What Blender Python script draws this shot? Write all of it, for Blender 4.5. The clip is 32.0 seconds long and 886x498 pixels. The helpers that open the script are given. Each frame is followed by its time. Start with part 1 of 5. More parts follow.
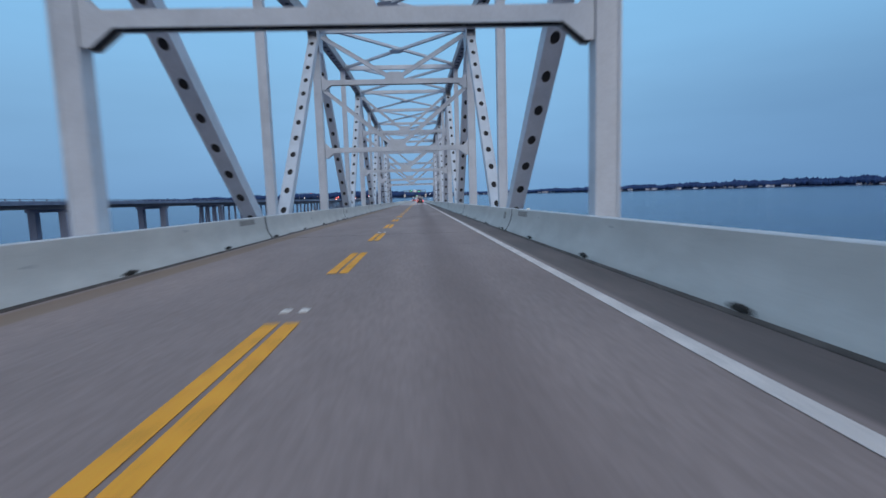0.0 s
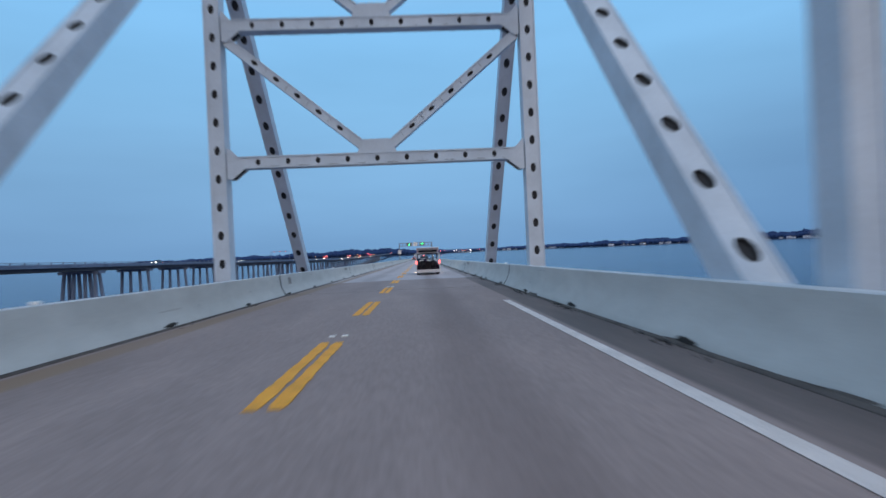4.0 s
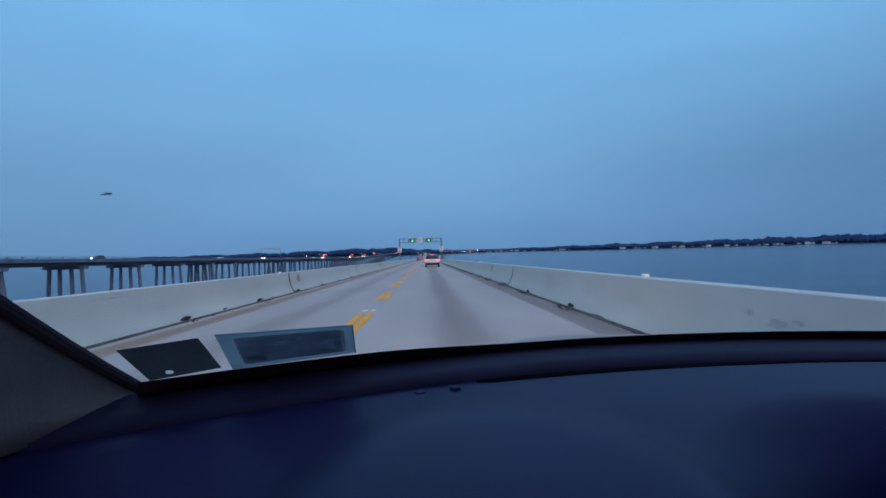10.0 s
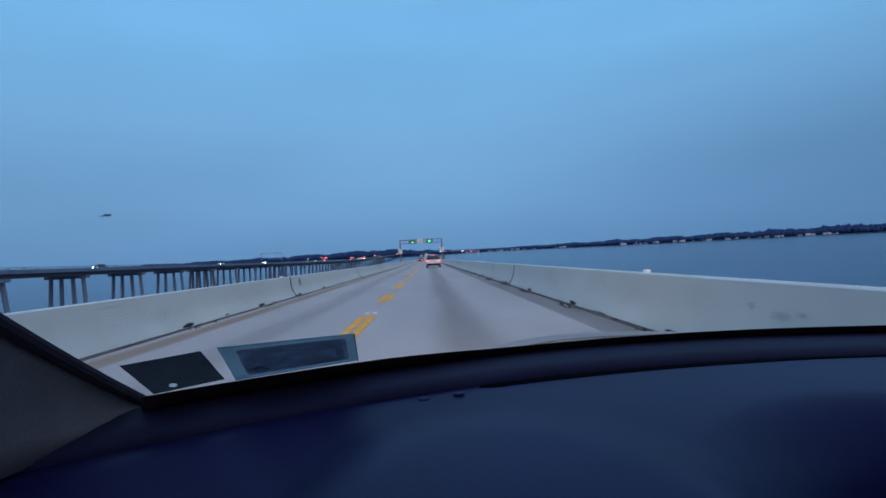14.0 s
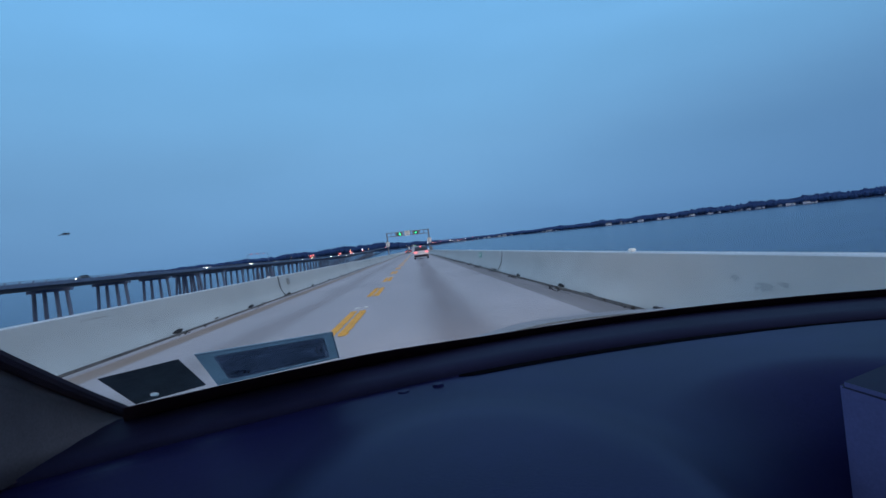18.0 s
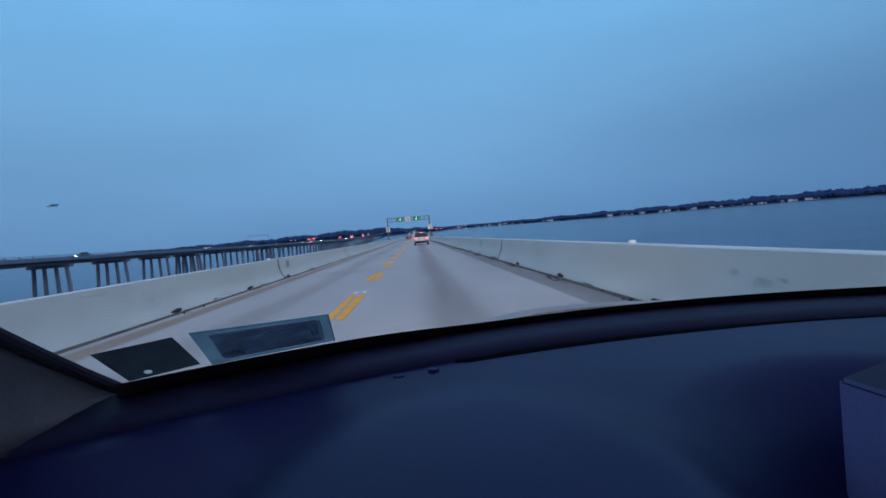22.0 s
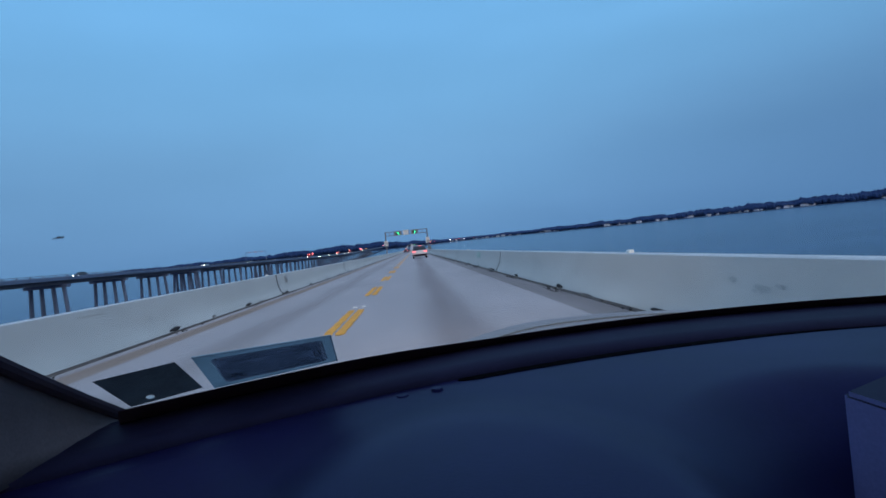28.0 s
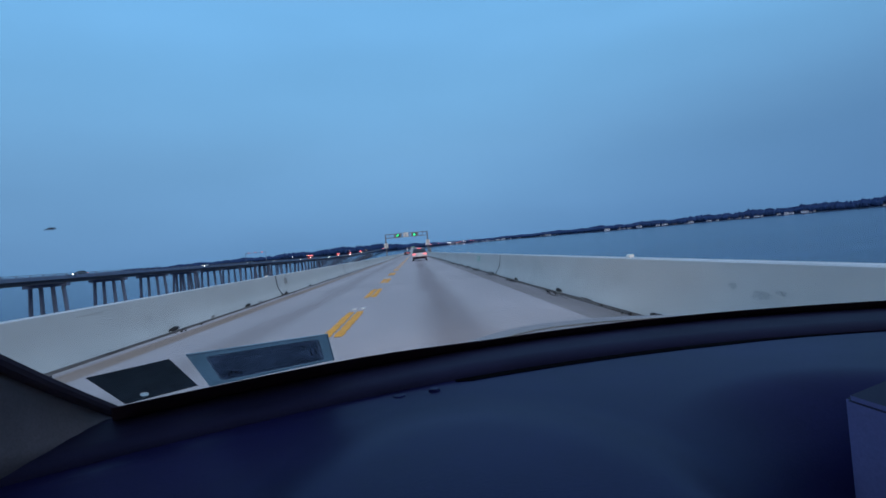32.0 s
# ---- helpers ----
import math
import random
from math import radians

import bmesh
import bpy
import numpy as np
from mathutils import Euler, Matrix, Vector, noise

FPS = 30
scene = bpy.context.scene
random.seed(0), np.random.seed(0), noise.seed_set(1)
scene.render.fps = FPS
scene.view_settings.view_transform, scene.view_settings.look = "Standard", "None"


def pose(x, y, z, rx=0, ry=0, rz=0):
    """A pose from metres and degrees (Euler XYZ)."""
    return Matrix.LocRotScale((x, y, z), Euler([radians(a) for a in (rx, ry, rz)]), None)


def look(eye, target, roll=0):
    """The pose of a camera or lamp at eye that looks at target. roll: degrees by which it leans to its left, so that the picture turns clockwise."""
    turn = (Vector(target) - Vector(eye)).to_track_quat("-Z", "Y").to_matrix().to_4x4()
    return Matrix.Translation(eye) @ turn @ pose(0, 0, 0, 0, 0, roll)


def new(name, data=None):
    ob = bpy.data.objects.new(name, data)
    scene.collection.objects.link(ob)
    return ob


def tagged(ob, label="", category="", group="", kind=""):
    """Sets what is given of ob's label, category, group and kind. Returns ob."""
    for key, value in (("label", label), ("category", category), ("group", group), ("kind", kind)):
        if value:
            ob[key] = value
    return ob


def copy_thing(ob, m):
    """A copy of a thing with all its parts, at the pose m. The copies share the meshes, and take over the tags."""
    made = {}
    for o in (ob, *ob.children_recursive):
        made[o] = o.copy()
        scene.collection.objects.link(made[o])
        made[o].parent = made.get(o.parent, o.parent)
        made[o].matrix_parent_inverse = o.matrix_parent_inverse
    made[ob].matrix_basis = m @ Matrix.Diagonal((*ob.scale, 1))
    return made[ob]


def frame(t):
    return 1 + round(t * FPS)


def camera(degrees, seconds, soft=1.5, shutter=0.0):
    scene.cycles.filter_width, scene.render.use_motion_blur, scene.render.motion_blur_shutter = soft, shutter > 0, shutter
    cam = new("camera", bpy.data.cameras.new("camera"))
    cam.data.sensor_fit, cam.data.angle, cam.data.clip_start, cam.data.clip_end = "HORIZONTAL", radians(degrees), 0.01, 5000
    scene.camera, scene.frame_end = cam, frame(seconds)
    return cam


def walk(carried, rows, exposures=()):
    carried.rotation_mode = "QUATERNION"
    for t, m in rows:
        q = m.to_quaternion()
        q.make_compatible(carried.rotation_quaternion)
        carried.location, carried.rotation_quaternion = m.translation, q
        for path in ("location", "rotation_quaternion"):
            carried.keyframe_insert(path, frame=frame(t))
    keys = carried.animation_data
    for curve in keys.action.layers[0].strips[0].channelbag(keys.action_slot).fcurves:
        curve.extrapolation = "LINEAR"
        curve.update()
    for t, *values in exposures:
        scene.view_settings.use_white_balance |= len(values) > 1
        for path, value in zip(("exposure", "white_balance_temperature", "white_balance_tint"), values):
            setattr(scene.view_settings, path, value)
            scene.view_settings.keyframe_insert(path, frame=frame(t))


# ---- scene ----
cam = camera(82.0, 32.0, soft=1.6, shutter=0.25)
ROWS = [  # seconds, x, y, z, yaw, pitch, roll
    (0, 1.300, -129.880, 3.622, -2.59, -6.61, 1.71),
    (0.5, 1.270, -118.290, 3.420, -3.85, -4.47, 0.45),
    (1, 1.297, -106.495, 3.214, -4.44, -3.26, 2.89),
    (1.5, 1.270, -94.894, 3.011, -3.11, -3.19, 1.70),
    (2, 1.246, -83.293, 2.808, -2.77, -2.59, 0.75),
    (2.5, 1.270, -71.858, 2.608, -2.52, -2.12, 0.80),
    (3, 1.305, -60.422, 2.407, -2.15, -0.95, 0.80),
    (3.5, 1.248, -48.900, 2.206, -2.43, -0.20, 2.71),
    (4, 1.245, -37.200, 2.001, -2.56, -0.17, 2.58),
    (4.5, 1.245, -24.600, 1.781, -2.68, -0.15, 2.45),
    (4.7, 1.245, -17.300, 1.653, -2.73, -0.14, 2.40),
    (4.9, 1.245, -9.700, 1.520, -2.79, -0.14, 2.35),
    (5, 1.245, -5.900, 1.453, -2.81, -0.13, 2.32),
    (5.1, 1.245, -2.600, 1.396, -2.84, -0.13, 2.30),
    (5.2, 1.245, -0.700, 1.362, -2.87, -0.12, 2.28),
    (5.3, 1.245, -0.100, 1.352, -2.89, -0.12, 2.25),
    (5.5, 1.242, 0.004, 1.349, -2.94, -0.11, 2.20),
    (6, 1.248, 0.002, 1.348, -2.63, -0.79, 2.32),
    (6.5, 1.246, 0.003, 1.351, -2.62, -0.82, 2.15),
    (7, 1.240, -0.000, 1.352, -2.11, -0.64, 2.97),
    (7.5, 1.242, -0.002, 1.353, -1.67, -0.06, 3.19),
    (8, 1.242, -0.001, 1.353, -1.69, -0.07, 3.21),
    (8.5, 1.250, -0.001, 1.348, -1.70, -0.12, 3.57),
    (9, 1.248, -0.001, 1.349, -1.90, -0.08, 3.52),
    (9.5, 1.242, -0.001, 1.347, -1.94, -0.02, 2.15),
    (10, 1.256, -0.012, 1.342, -1.86, -0.09, 1.66),
    (10.5, 1.260, -0.013, 1.343, -1.78, -0.05, 1.70),
    (11, 1.253, -0.013, 1.345, -1.57, -0.03, 1.60),
    (11.5, 1.261, -0.012, 1.343, -1.57, -0.20, 1.53),
    (12, 1.258, -0.011, 1.346, -1.68, -0.30, 2.05),
    (12.5, 1.259, -0.014, 1.349, -1.62, -0.45, 3.69),
    (13, 1.256, -0.012, 1.348, -1.70, -0.55, 3.40),
    (13.5, 1.258, -0.013, 1.346, -1.71, -0.44, 3.27),
    (14, 1.257, -0.013, 1.347, -1.79, -0.05, 3.07),
    (14.5, 1.255, -0.014, 1.347, -1.74, 0.26, 2.78),
    (15, 1.255, -0.011, 1.347, -1.91, 0.07, 2.48),
    (15.5, 1.258, -0.015, 1.343, -3.21, -0.60, 1.45),
    (17.5, 1.264, -0.015, 1.344, -3.11, -1.23, 2.74),
    (18, 1.270, -0.020, 1.349, -3.09, -1.26, 6.37),
    (18.5, 1.265, -0.018, 1.349, -3.05, -1.16, 5.48),
    (19, 1.263, -0.015, 1.345, -2.75, -1.27, 4.35),
    (19.5, 1.262, -0.013, 1.346, -2.57, -2.55, 4.01),
    (20, 1.264, -0.013, 1.346, -2.45, -3.53, 3.22),
    (20.5, 1.274, -0.014, 1.345, -2.94, -3.49, 3.80),
    (21, 1.273, -0.013, 1.348, -3.43, -3.09, 4.63),
    (21.5, 1.266, -0.013, 1.348, -3.41, -2.98, 4.66),
    (22, 1.271, -0.015, 1.347, -2.94, -2.74, 4.85),
    (22.5, 1.271, -0.016, 1.347, -3.07, -2.48, 4.99),
    (23, 1.268, -0.016, 1.349, -3.26, -2.41, 5.10),
    (23.5, 1.270, -0.017, 1.348, -3.17, -2.34, 5.59),
    (24, 1.265, -0.016, 1.350, -3.36, -2.07, 5.53),
    (24.5, 1.262, -0.016, 1.349, -3.49, -1.68, 5.35),
    (25, 1.263, -0.016, 1.349, -3.51, -1.56, 5.21),
    (25.5, 1.264, -0.015, 1.349, -3.64, -1.29, 5.25),
    (27.5, 1.266, -0.014, 1.352, -3.17, -1.13, 5.71),
    (28, 1.269, -0.016, 1.352, -3.27, -1.33, 5.92),
    (28.5, 1.271, -0.016, 1.349, -3.56, -1.42, 6.51),
    (29, 1.268, -0.016, 1.351, -3.56, -1.35, 6.83),
    (29.5, 1.267, -0.018, 1.352, -3.47, -1.24, 6.58),
    (30, 1.265, -0.017, 1.351, -3.59, -1.02, 6.19),
    (30.5, 1.264, -0.016, 1.350, -3.69, -0.90, 5.59),
    (31, 1.265, -0.014, 1.349, -3.80, -0.79, 5.17),
    (31.5, 1.263, -0.011, 1.347, -3.48, -0.96, 5.02),
    (32, 1.270, -0.013, 1.349, -3.30, -1.01, 5.29),
]


def held(x, y, z, yaw, pitch, roll):
    """The camera's pose: turned by yaw, then tilted by pitch, then leaned by roll."""
    return pose(x, y, z, 0, 0, yaw) @ pose(0, 0, 0, 90 + pitch) @ pose(0, 0, 0, 0, 0, -roll)


walk(cam, [(r[0], held(*r[1:])) for r in ROWS], [(0, 0.26, 7050, 10), (1, 0.38, 7050, 10), (3.5, 0.29, 7050, 10), (5.3, 0.08, 6550, 10), (13, 0.08, 6500, 10), (18, 0.06, 6400, 10), (32, 0.06, 6400, 10)])

# ---- the plan, in metres: x across the bridge, y along it, z up ----
GRADE = 0.0175          # the deck falls towards the shore
LIFT = 0.13             # the roadway's height at y = 0
ROAD_L, ROAD_R = -3.86, 4.37  # the feet of the barriers
CROWN = -0.10           # where the roadway is highest
BAR_H = 0.80            # the barriers' height
WATER = -19.0
EYE = Vector((1.25, 0.0, 1.35))
PANEL = 12.4            # one panel of the truss
PORTAL = -20.5          # the truss's end frame

# ---- light: dusk, a clear sky ahead and the afterglow behind ----
world = bpy.data.worlds.new("dusk_sky")
scene.world = world
world.use_nodes = True
wn, wl = world.node_tree.nodes, world.node_tree.links
wn.clear()
w_out = wn.new("ShaderNodeOutputWorld")
w_bg = wn.new("ShaderNodeBackground")
w_co = wn.new("ShaderNodeTexCoord")
w_sep = wn.new("ShaderNodeSeparateXYZ")
wl.new(w_co.outputs["Generated"], w_sep.inputs[0])


def ramp(nodes, stops):
    r = nodes.new("ShaderNodeValToRGB")
    el = r.color_ramp.elements
    while len(el) < len(stops):
        el.new(0.5)
    for e, (p, c) in zip(el, stops):
        e.position, e.color = p, (*c, 1)
    return r


w_up = wn.new("ShaderNodeMapRange")
w_up.inputs[1].default_value, w_up.inputs[2].default_value = -0.1, 1.0
wl.new(w_sep.outputs["Z"], w_up.inputs[0])
east = ramp(wn, [(0.0, (0.095, 0.21, 0.41)), (0.09, (0.14, 0.305, 0.565)), (0.17, (0.168, 0.37, 0.655)), (0.25, (0.18, 0.40, 0.69)),
                 (0.33, (0.185, 0.435, 0.75)), (0.47, (0.185, 0.465, 0.82)), (0.66, (0.27, 0.46, 0.76)), (1.0, (0.36, 0.50, 0.74))])
west = ramp(wn, [(0.0, (0.50, 0.42, 0.40)), (0.14, (0.80, 0.66, 0.62)), (0.34, (0.52, 0.60, 0.76)), (1.0, (0.36, 0.50, 0.74))])
wl.new(w_up.outputs[0], east.inputs[0])
wl.new(w_up.outputs[0], west.inputs[0])
w_side = wn.new("ShaderNodeMapRange")
w_side.inputs[1].default_value, w_side.inputs[2].default_value = 0.35, -0.75
w_side.interpolation_type = "SMOOTHSTEP"
wl.new(w_sep.outputs["Y"], w_side.inputs[0])
w_mix = wn.new("ShaderNodeMix")
w_mix.data_type = "RGBA"
wl.new(w_side.outputs[0], w_mix.inputs[0])
wl.new(east.outputs[0], w_mix.inputs[6])
wl.new(west.outputs[0], w_mix.inputs[7])
w_left = wn.new("ShaderNodeMapRange")
w_left.inputs[1].default_value, w_left.inputs[2].default_value, w_left.inputs[4].default_value = -0.05, -0.75, 0.45
wl.new(w_sep.outputs["X"], w_left.inputs[0])
w_low = wn.new("ShaderNodeMapRange")
w_low.inputs[1].default_value, w_low.inputs[2].default_value = 0.34, 0.12
wl.new(w_sep.outputs["Z"], w_low.inputs[0])
w_pale = wn.new("ShaderNodeMath")
w_pale.operation = "MULTIPLY"
wl.new(w_left.outputs[0], w_pale.inputs[0])
wl.new(w_low.outputs[0], w_pale.inputs[1])
w_haze2 = wn.new("ShaderNodeMix")
w_haze2.data_type = "RGBA"
wl.new(w_pale.outputs[0], w_haze2.inputs[0])
wl.new(w_mix.outputs[2], w_haze2.inputs[6])
w_haze2.inputs[7].default_value = (0.122, 0.25, 0.455, 1)
w_right = wn.new("ShaderNodeMapRange")
w_right.inputs[1].default_value, w_right.inputs[2].default_value, w_right.inputs[4].default_value = 0.12, 0.70, 0.65
wl.new(w_sep.outputs["X"], w_right.inputs[0])
w_dim = wn.new("ShaderNodeMath")
w_dim.operation = "MULTIPLY"
wl.new(w_right.outputs[0], w_dim.inputs[0])
wl.new(w_low.outputs[0], w_dim.inputs[1])
w_dusk = wn.new("ShaderNodeMix")
w_dusk.data_type = "RGBA"
wl.new(w_dim.outputs[0], w_dusk.inputs[0])
wl.new(w_haze2.outputs[2], w_dusk.inputs[6])
w_dusk.inputs[7].default_value = (0.083, 0.195, 0.40, 1)
w_sky = wn.new("ShaderNodeTexSky")
w_sky.sky_type, w_sky.sun_disc = "NISHITA", False
w_sky.sun_elevation, w_sky.sun_rotation = radians(1.0), radians(180)
w_add = wn.new("ShaderNodeMix")
w_add.data_type, w_add.blend_type = "RGBA", "ADD"
w_add.inputs[0].default_value = 0.003
wl.new(w_dusk.outputs[2], w_add.inputs[6])
wl.new(w_sky.outputs[0], w_add.inputs[7])
w_noise = wn.new("ShaderNodeTexNoise")
w_noise.inputs["Scale"].default_value, w_noise.inputs["Detail"].default_value = 2.2, 3
w_map = wn.new("ShaderNodeMapping")
w_map.inputs["Scale"].default_value = (1, 1, 5)
wl.new(w_co.outputs["Generated"], w_map.inputs[0])
wl.new(w_map.outputs[0], w_noise.inputs["Vector"])
w_haze = wn.new("ShaderNodeMapRange")
w_haze.inputs[1].default_value, w_haze.inputs[2].default_value = 0.3, 0.7
w_haze.inputs[3].default_value, w_haze.inputs[4].default_value = 0.955, 1.045
wl.new(w_noise.outputs[0], w_haze.inputs[0])
w_vis = wn.new("ShaderNodeVectorMath")
w_vis.operation = "SCALE"
wl.new(w_add.outputs[2], w_vis.inputs[0])
wl.new(w_haze.outputs[0], w_vis.inputs["Scale"])
wl.new(w_vis.outputs[0], w_bg.inputs[0])
w_bg.inputs[1].default_value = 1.0
wl.new(w_bg.outputs[0], w_out.inputs[0])

glow = bpy.data.lights.new("afterglow", "SUN")
glow.energy, glow.angle, glow.color = 0.55, radians(50), (1.0, 0.86, 0.78)
afterglow = new("afterglow", glow)
afterglow.matrix_world = look((24, -57, 30), (0, 0, 0))

# ---- materials ----


def mat(name, base, rough=0.7, metal=0.0, grain=None, stain=None, bump=0.0, spec=0.5, emit=None, streak=(1, 1, 1), coat=0.0):
    """A surface with grain and stains: grain and stain are (size in metres, strength)."""
    m = bpy.data.materials.new(name)
    m.use_nodes = True
    n, l = m.node_tree.nodes, m.node_tree.links
    b = n["Principled BSDF"]
    b.inputs["Base Color"].default_value = (*base, 1)
    b.inputs["Roughness"].default_value, b.inputs["Metallic"].default_value = rough, metal
    b.inputs["Specular IOR Level"].default_value = spec
    b.inputs["Coat Weight"].default_value = coat
    if emit:
        b.inputs["Emission Color"].default_value = (*emit[0], 1)
        b.inputs["Emission Strength"].default_value = emit[1]
    geo = n.new("ShaderNodeNewGeometry")
    mp = n.new("ShaderNodeMapping")
    mp.inputs["Scale"].default_value = streak
    l.new(geo.outputs["Position"], mp.inputs[0])
    last = None
    for spec_ in (stain, grain):
        if not spec_:
            continue
        t = n.new("ShaderNodeTexNoise")
        t.inputs["Scale"].default_value, t.inputs["Detail"].default_value, t.inputs["Roughness"].default_value = 1 / spec_[0], 6, 0.62
        l.new(mp.outputs[0], t.inputs["Vector"])
        r = n.new("ShaderNodeMapRange")
        r.inputs[1].default_value, r.inputs[2].default_value = 0.3, 0.7
        r.inputs[3].default_value, r.inputs[4].default_value = 1 - spec_[1], 1 + spec_[1]
        l.new(t.outputs[0], r.inputs[0])
        v = n.new("ShaderNodeVectorMath")
        v.operation = "SCALE"
        if last:
            l.new(last, v.inputs[0])
        else:
            v.inputs[0].default_value = base
        l.new(r.outputs[0], v.inputs["Scale"])
        last = v.outputs[0]
        if bump and spec_ is grain:
            bp = n.new("ShaderNodeBump")
            bp.inputs["Strength"].default_value, bp.inputs["Distance"].default_value = 0.6, bump
            l.new(t.outputs[0], bp.inputs["Height"])
            l.new(bp.outputs[0], b.inputs["Normal"])
    if last:
        l.new(last, b.inputs["Base Color"])
    return m


def mix_in(m, colour, factor):
    """Lays a colour over a material's own where factor(nodes, links) is 1."""
    n, l = m.node_tree.nodes, m.node_tree.links
    b = n["Principled BSDF"]
    mx = n.new("ShaderNodeMix")
    mx.data_type = "RGBA"
    l.new(b.inputs["Base Color"].links[0].from_socket, mx.inputs[6])
    mx.inputs[7].default_value = (*colour, 1)
    l.new(factor(n, l), mx.inputs[0])
    l.new(mx.outputs[2], b.inputs["Base Color"])


def band(axis, centre, half, soft, strength, wobble=0.0, length=3.0):
    """A streak along the road: 1 where axis lies within half of centre, broken up by noise."""
    def f(n, l):
        g = n.new("ShaderNodeNewGeometry")
        s = n.new("ShaderNodeSeparateXYZ")
        l.new(g.outputs["Position"], s.inputs[0])
        d = n.new("ShaderNodeMath")
        d.operation = "SUBTRACT"
        l.new(s.outputs[axis], d.inputs[0])
        d.inputs[1].default_value = centre
        a = n.new("ShaderNodeMath")
        a.operation = "ABSOLUTE"
        l.new(d.outputs[0], a.inputs[0])
        r = n.new("ShaderNodeMapRange")
        r.interpolation_type = "SMOOTHSTEP"
        r.inputs[1].default_value, r.inputs[2].default_value = half, half + soft
        r.inputs[3].default_value, r.inputs[4].default_value = strength, 0.0
        l.new(a.outputs[0], r.inputs[0])
        mp = n.new("ShaderNodeMapping")
        mp.inputs["Scale"].default_value = (2.0, 1 / length, 2.0)
        l.new(g.outputs["Position"], mp.inputs[0])
        t = n.new("ShaderNodeTexNoise")
        t.inputs["Scale"].default_value, t.inputs["Detail"].default_value = 1.0, 5
        l.new(mp.outputs[0], t.inputs["Vector"])
        k = n.new("ShaderNodeMapRange")
        k.inputs[1].default_value, k.inputs[2].default_value = 0.3, 0.65
        k.inputs[3].default_value = 1 - wobble
        l.new(t.outputs[0], k.inputs[0])
        p = n.new("ShaderNodeMath")
        p.operation = "MULTIPLY"
        l.new(r.outputs[0], p.inputs[0])
        l.new(k.outputs[0], p.inputs[1])
        return p.outputs[0]
    return f


M_ROAD = mat("worn_concrete_road", (0.485, 0.425, 0.42), 0.85, grain=(0.05, 0.06), stain=(1.6, 0.13), bump=0.0010, streak=(1, 0.25, 1))
mix_in(M_ROAD, (0.20, 0.15, 0.14), band("X", 1.79, 0.09, 0.63, 0.62, 0.45, 9))
mix_in(M_ROAD, (0.26, 0.21, 0.19), band("X", -1.69, 0.14, 0.55, 0.5, 0.5, 9))
mix_in(M_ROAD, (0.30, 0.19, 0.115), band("X", -3.36, 0.13, 0.20, 0.85, 0.3, 3))
mix_in(M_ROAD, (0.185, 0.150, 0.135), band("X", 4.10, 0.30, 0.08, 0.72, 0.35, 2))
M_SPAN = mat("dark_worn_span_road", (0.34, 0.255, 0.23), 0.85, grain=(0.05, 0.12), stain=(1.6, 0.16), bump=0.0012, streak=(1, 0.25, 1))
mix_in(M_SPAN, (0.20, 0.14, 0.125), band("X", 1.79, 0.09, 0.56, 0.6, 0.4, 9))
mix_in(M_SPAN, (0.30, 0.20, 0.125), band("X", -3.45, 0.19, 0.14, 0.8, 0.35, 3))
mix_in(M_SPAN, (0.13, 0.105, 0.095), band("X", 3.98, 0.32, 0.10, 0.85, 0.3, 3))
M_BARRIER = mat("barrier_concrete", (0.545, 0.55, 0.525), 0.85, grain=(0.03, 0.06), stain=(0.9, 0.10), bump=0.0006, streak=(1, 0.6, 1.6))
# paler and cooler than the concrete of the barrier's faces
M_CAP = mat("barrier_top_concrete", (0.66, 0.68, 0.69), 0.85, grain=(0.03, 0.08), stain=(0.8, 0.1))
M_SCUFF = mat("faint_tyre_scuffs", (0.47, 0.465, 0.44), 0.9, grain=(0.02, 0.2))
M_SMUDGE = mat("grey_barrier_smudges", (0.43, 0.44, 0.43), 0.9, grain=(0.03, 0.3), stain=(0.1, 0.25))
M_GUTTER = mat("gutter_grime", (0.115, 0.098, 0.088), 0.95, grain=(0.02, 0.4), stain=(0.5, 0.4))
M_GREEN = mat("green_sign_sheet", (0.02, 0.30, 0.20), 0.45, grain=(0.02, 0.08), stain=(0.1, 0.1))
M_GRIME = mat("grime", (0.035, 0.032, 0.03), 0.95, grain=(0.02, 0.5))
M_RUST = mat("rusty_plate", (0.07, 0.06, 0.055), 0.85, 0.1, grain=(0.02, 0.5))
M_PATCH = mat("patched_concrete", (0.30, 0.29, 0.275), 0.9, grain=(0.02, 0.3), stain=(0.2, 0.2))
M_YELLOW = mat("worn_yellow_paint", (1.0, 0.42, 0.03), 0.7, grain=(0.03, 0.16), stain=(0.3, 0.2))
M_WHITE_LINE = mat("worn_white_paint", (0.82, 0.72, 0.66), 0.7, grain=(0.03, 0.2), stain=(0.5, 0.15))
M_STEEL = mat("grey_painted_steel", (0.55, 0.625, 0.695), 0.55, 0.0, grain=(0.05, 0.05), stain=(1.2, 0.12), bump=0.001)
# the top chord's shaded underside is put into this darker steel colour
M_CHORD = mat("shade_darkened_chord_steel", (0.30, 0.31, 0.33), 0.6, grain=(0.05, 0.12), stain=(0.8, 0.2))
M_STEEL_DARK = mat("weathered_steel_underside", (0.16, 0.17, 0.19), 0.7, grain=(0.05, 0.2), stain=(0.6, 0.2))
# shade within the steel members, put in as a near-black colour
M_HOLE = mat("painted_hole_shade", (0.03, 0.032, 0.036), 0.9, grain=(0.05, 0.2))
M_GALV = mat("galvanised_steel", (0.17, 0.18, 0.20), 0.5, 0.3, grain=(0.04, 0.15), stain=(0.5, 0.15))
M_SIGN = mat("reflective_white_sheet", (0.93, 0.90, 0.84), 0.4, grain=(0.05, 0.03), stain=(0.5, 0.03))
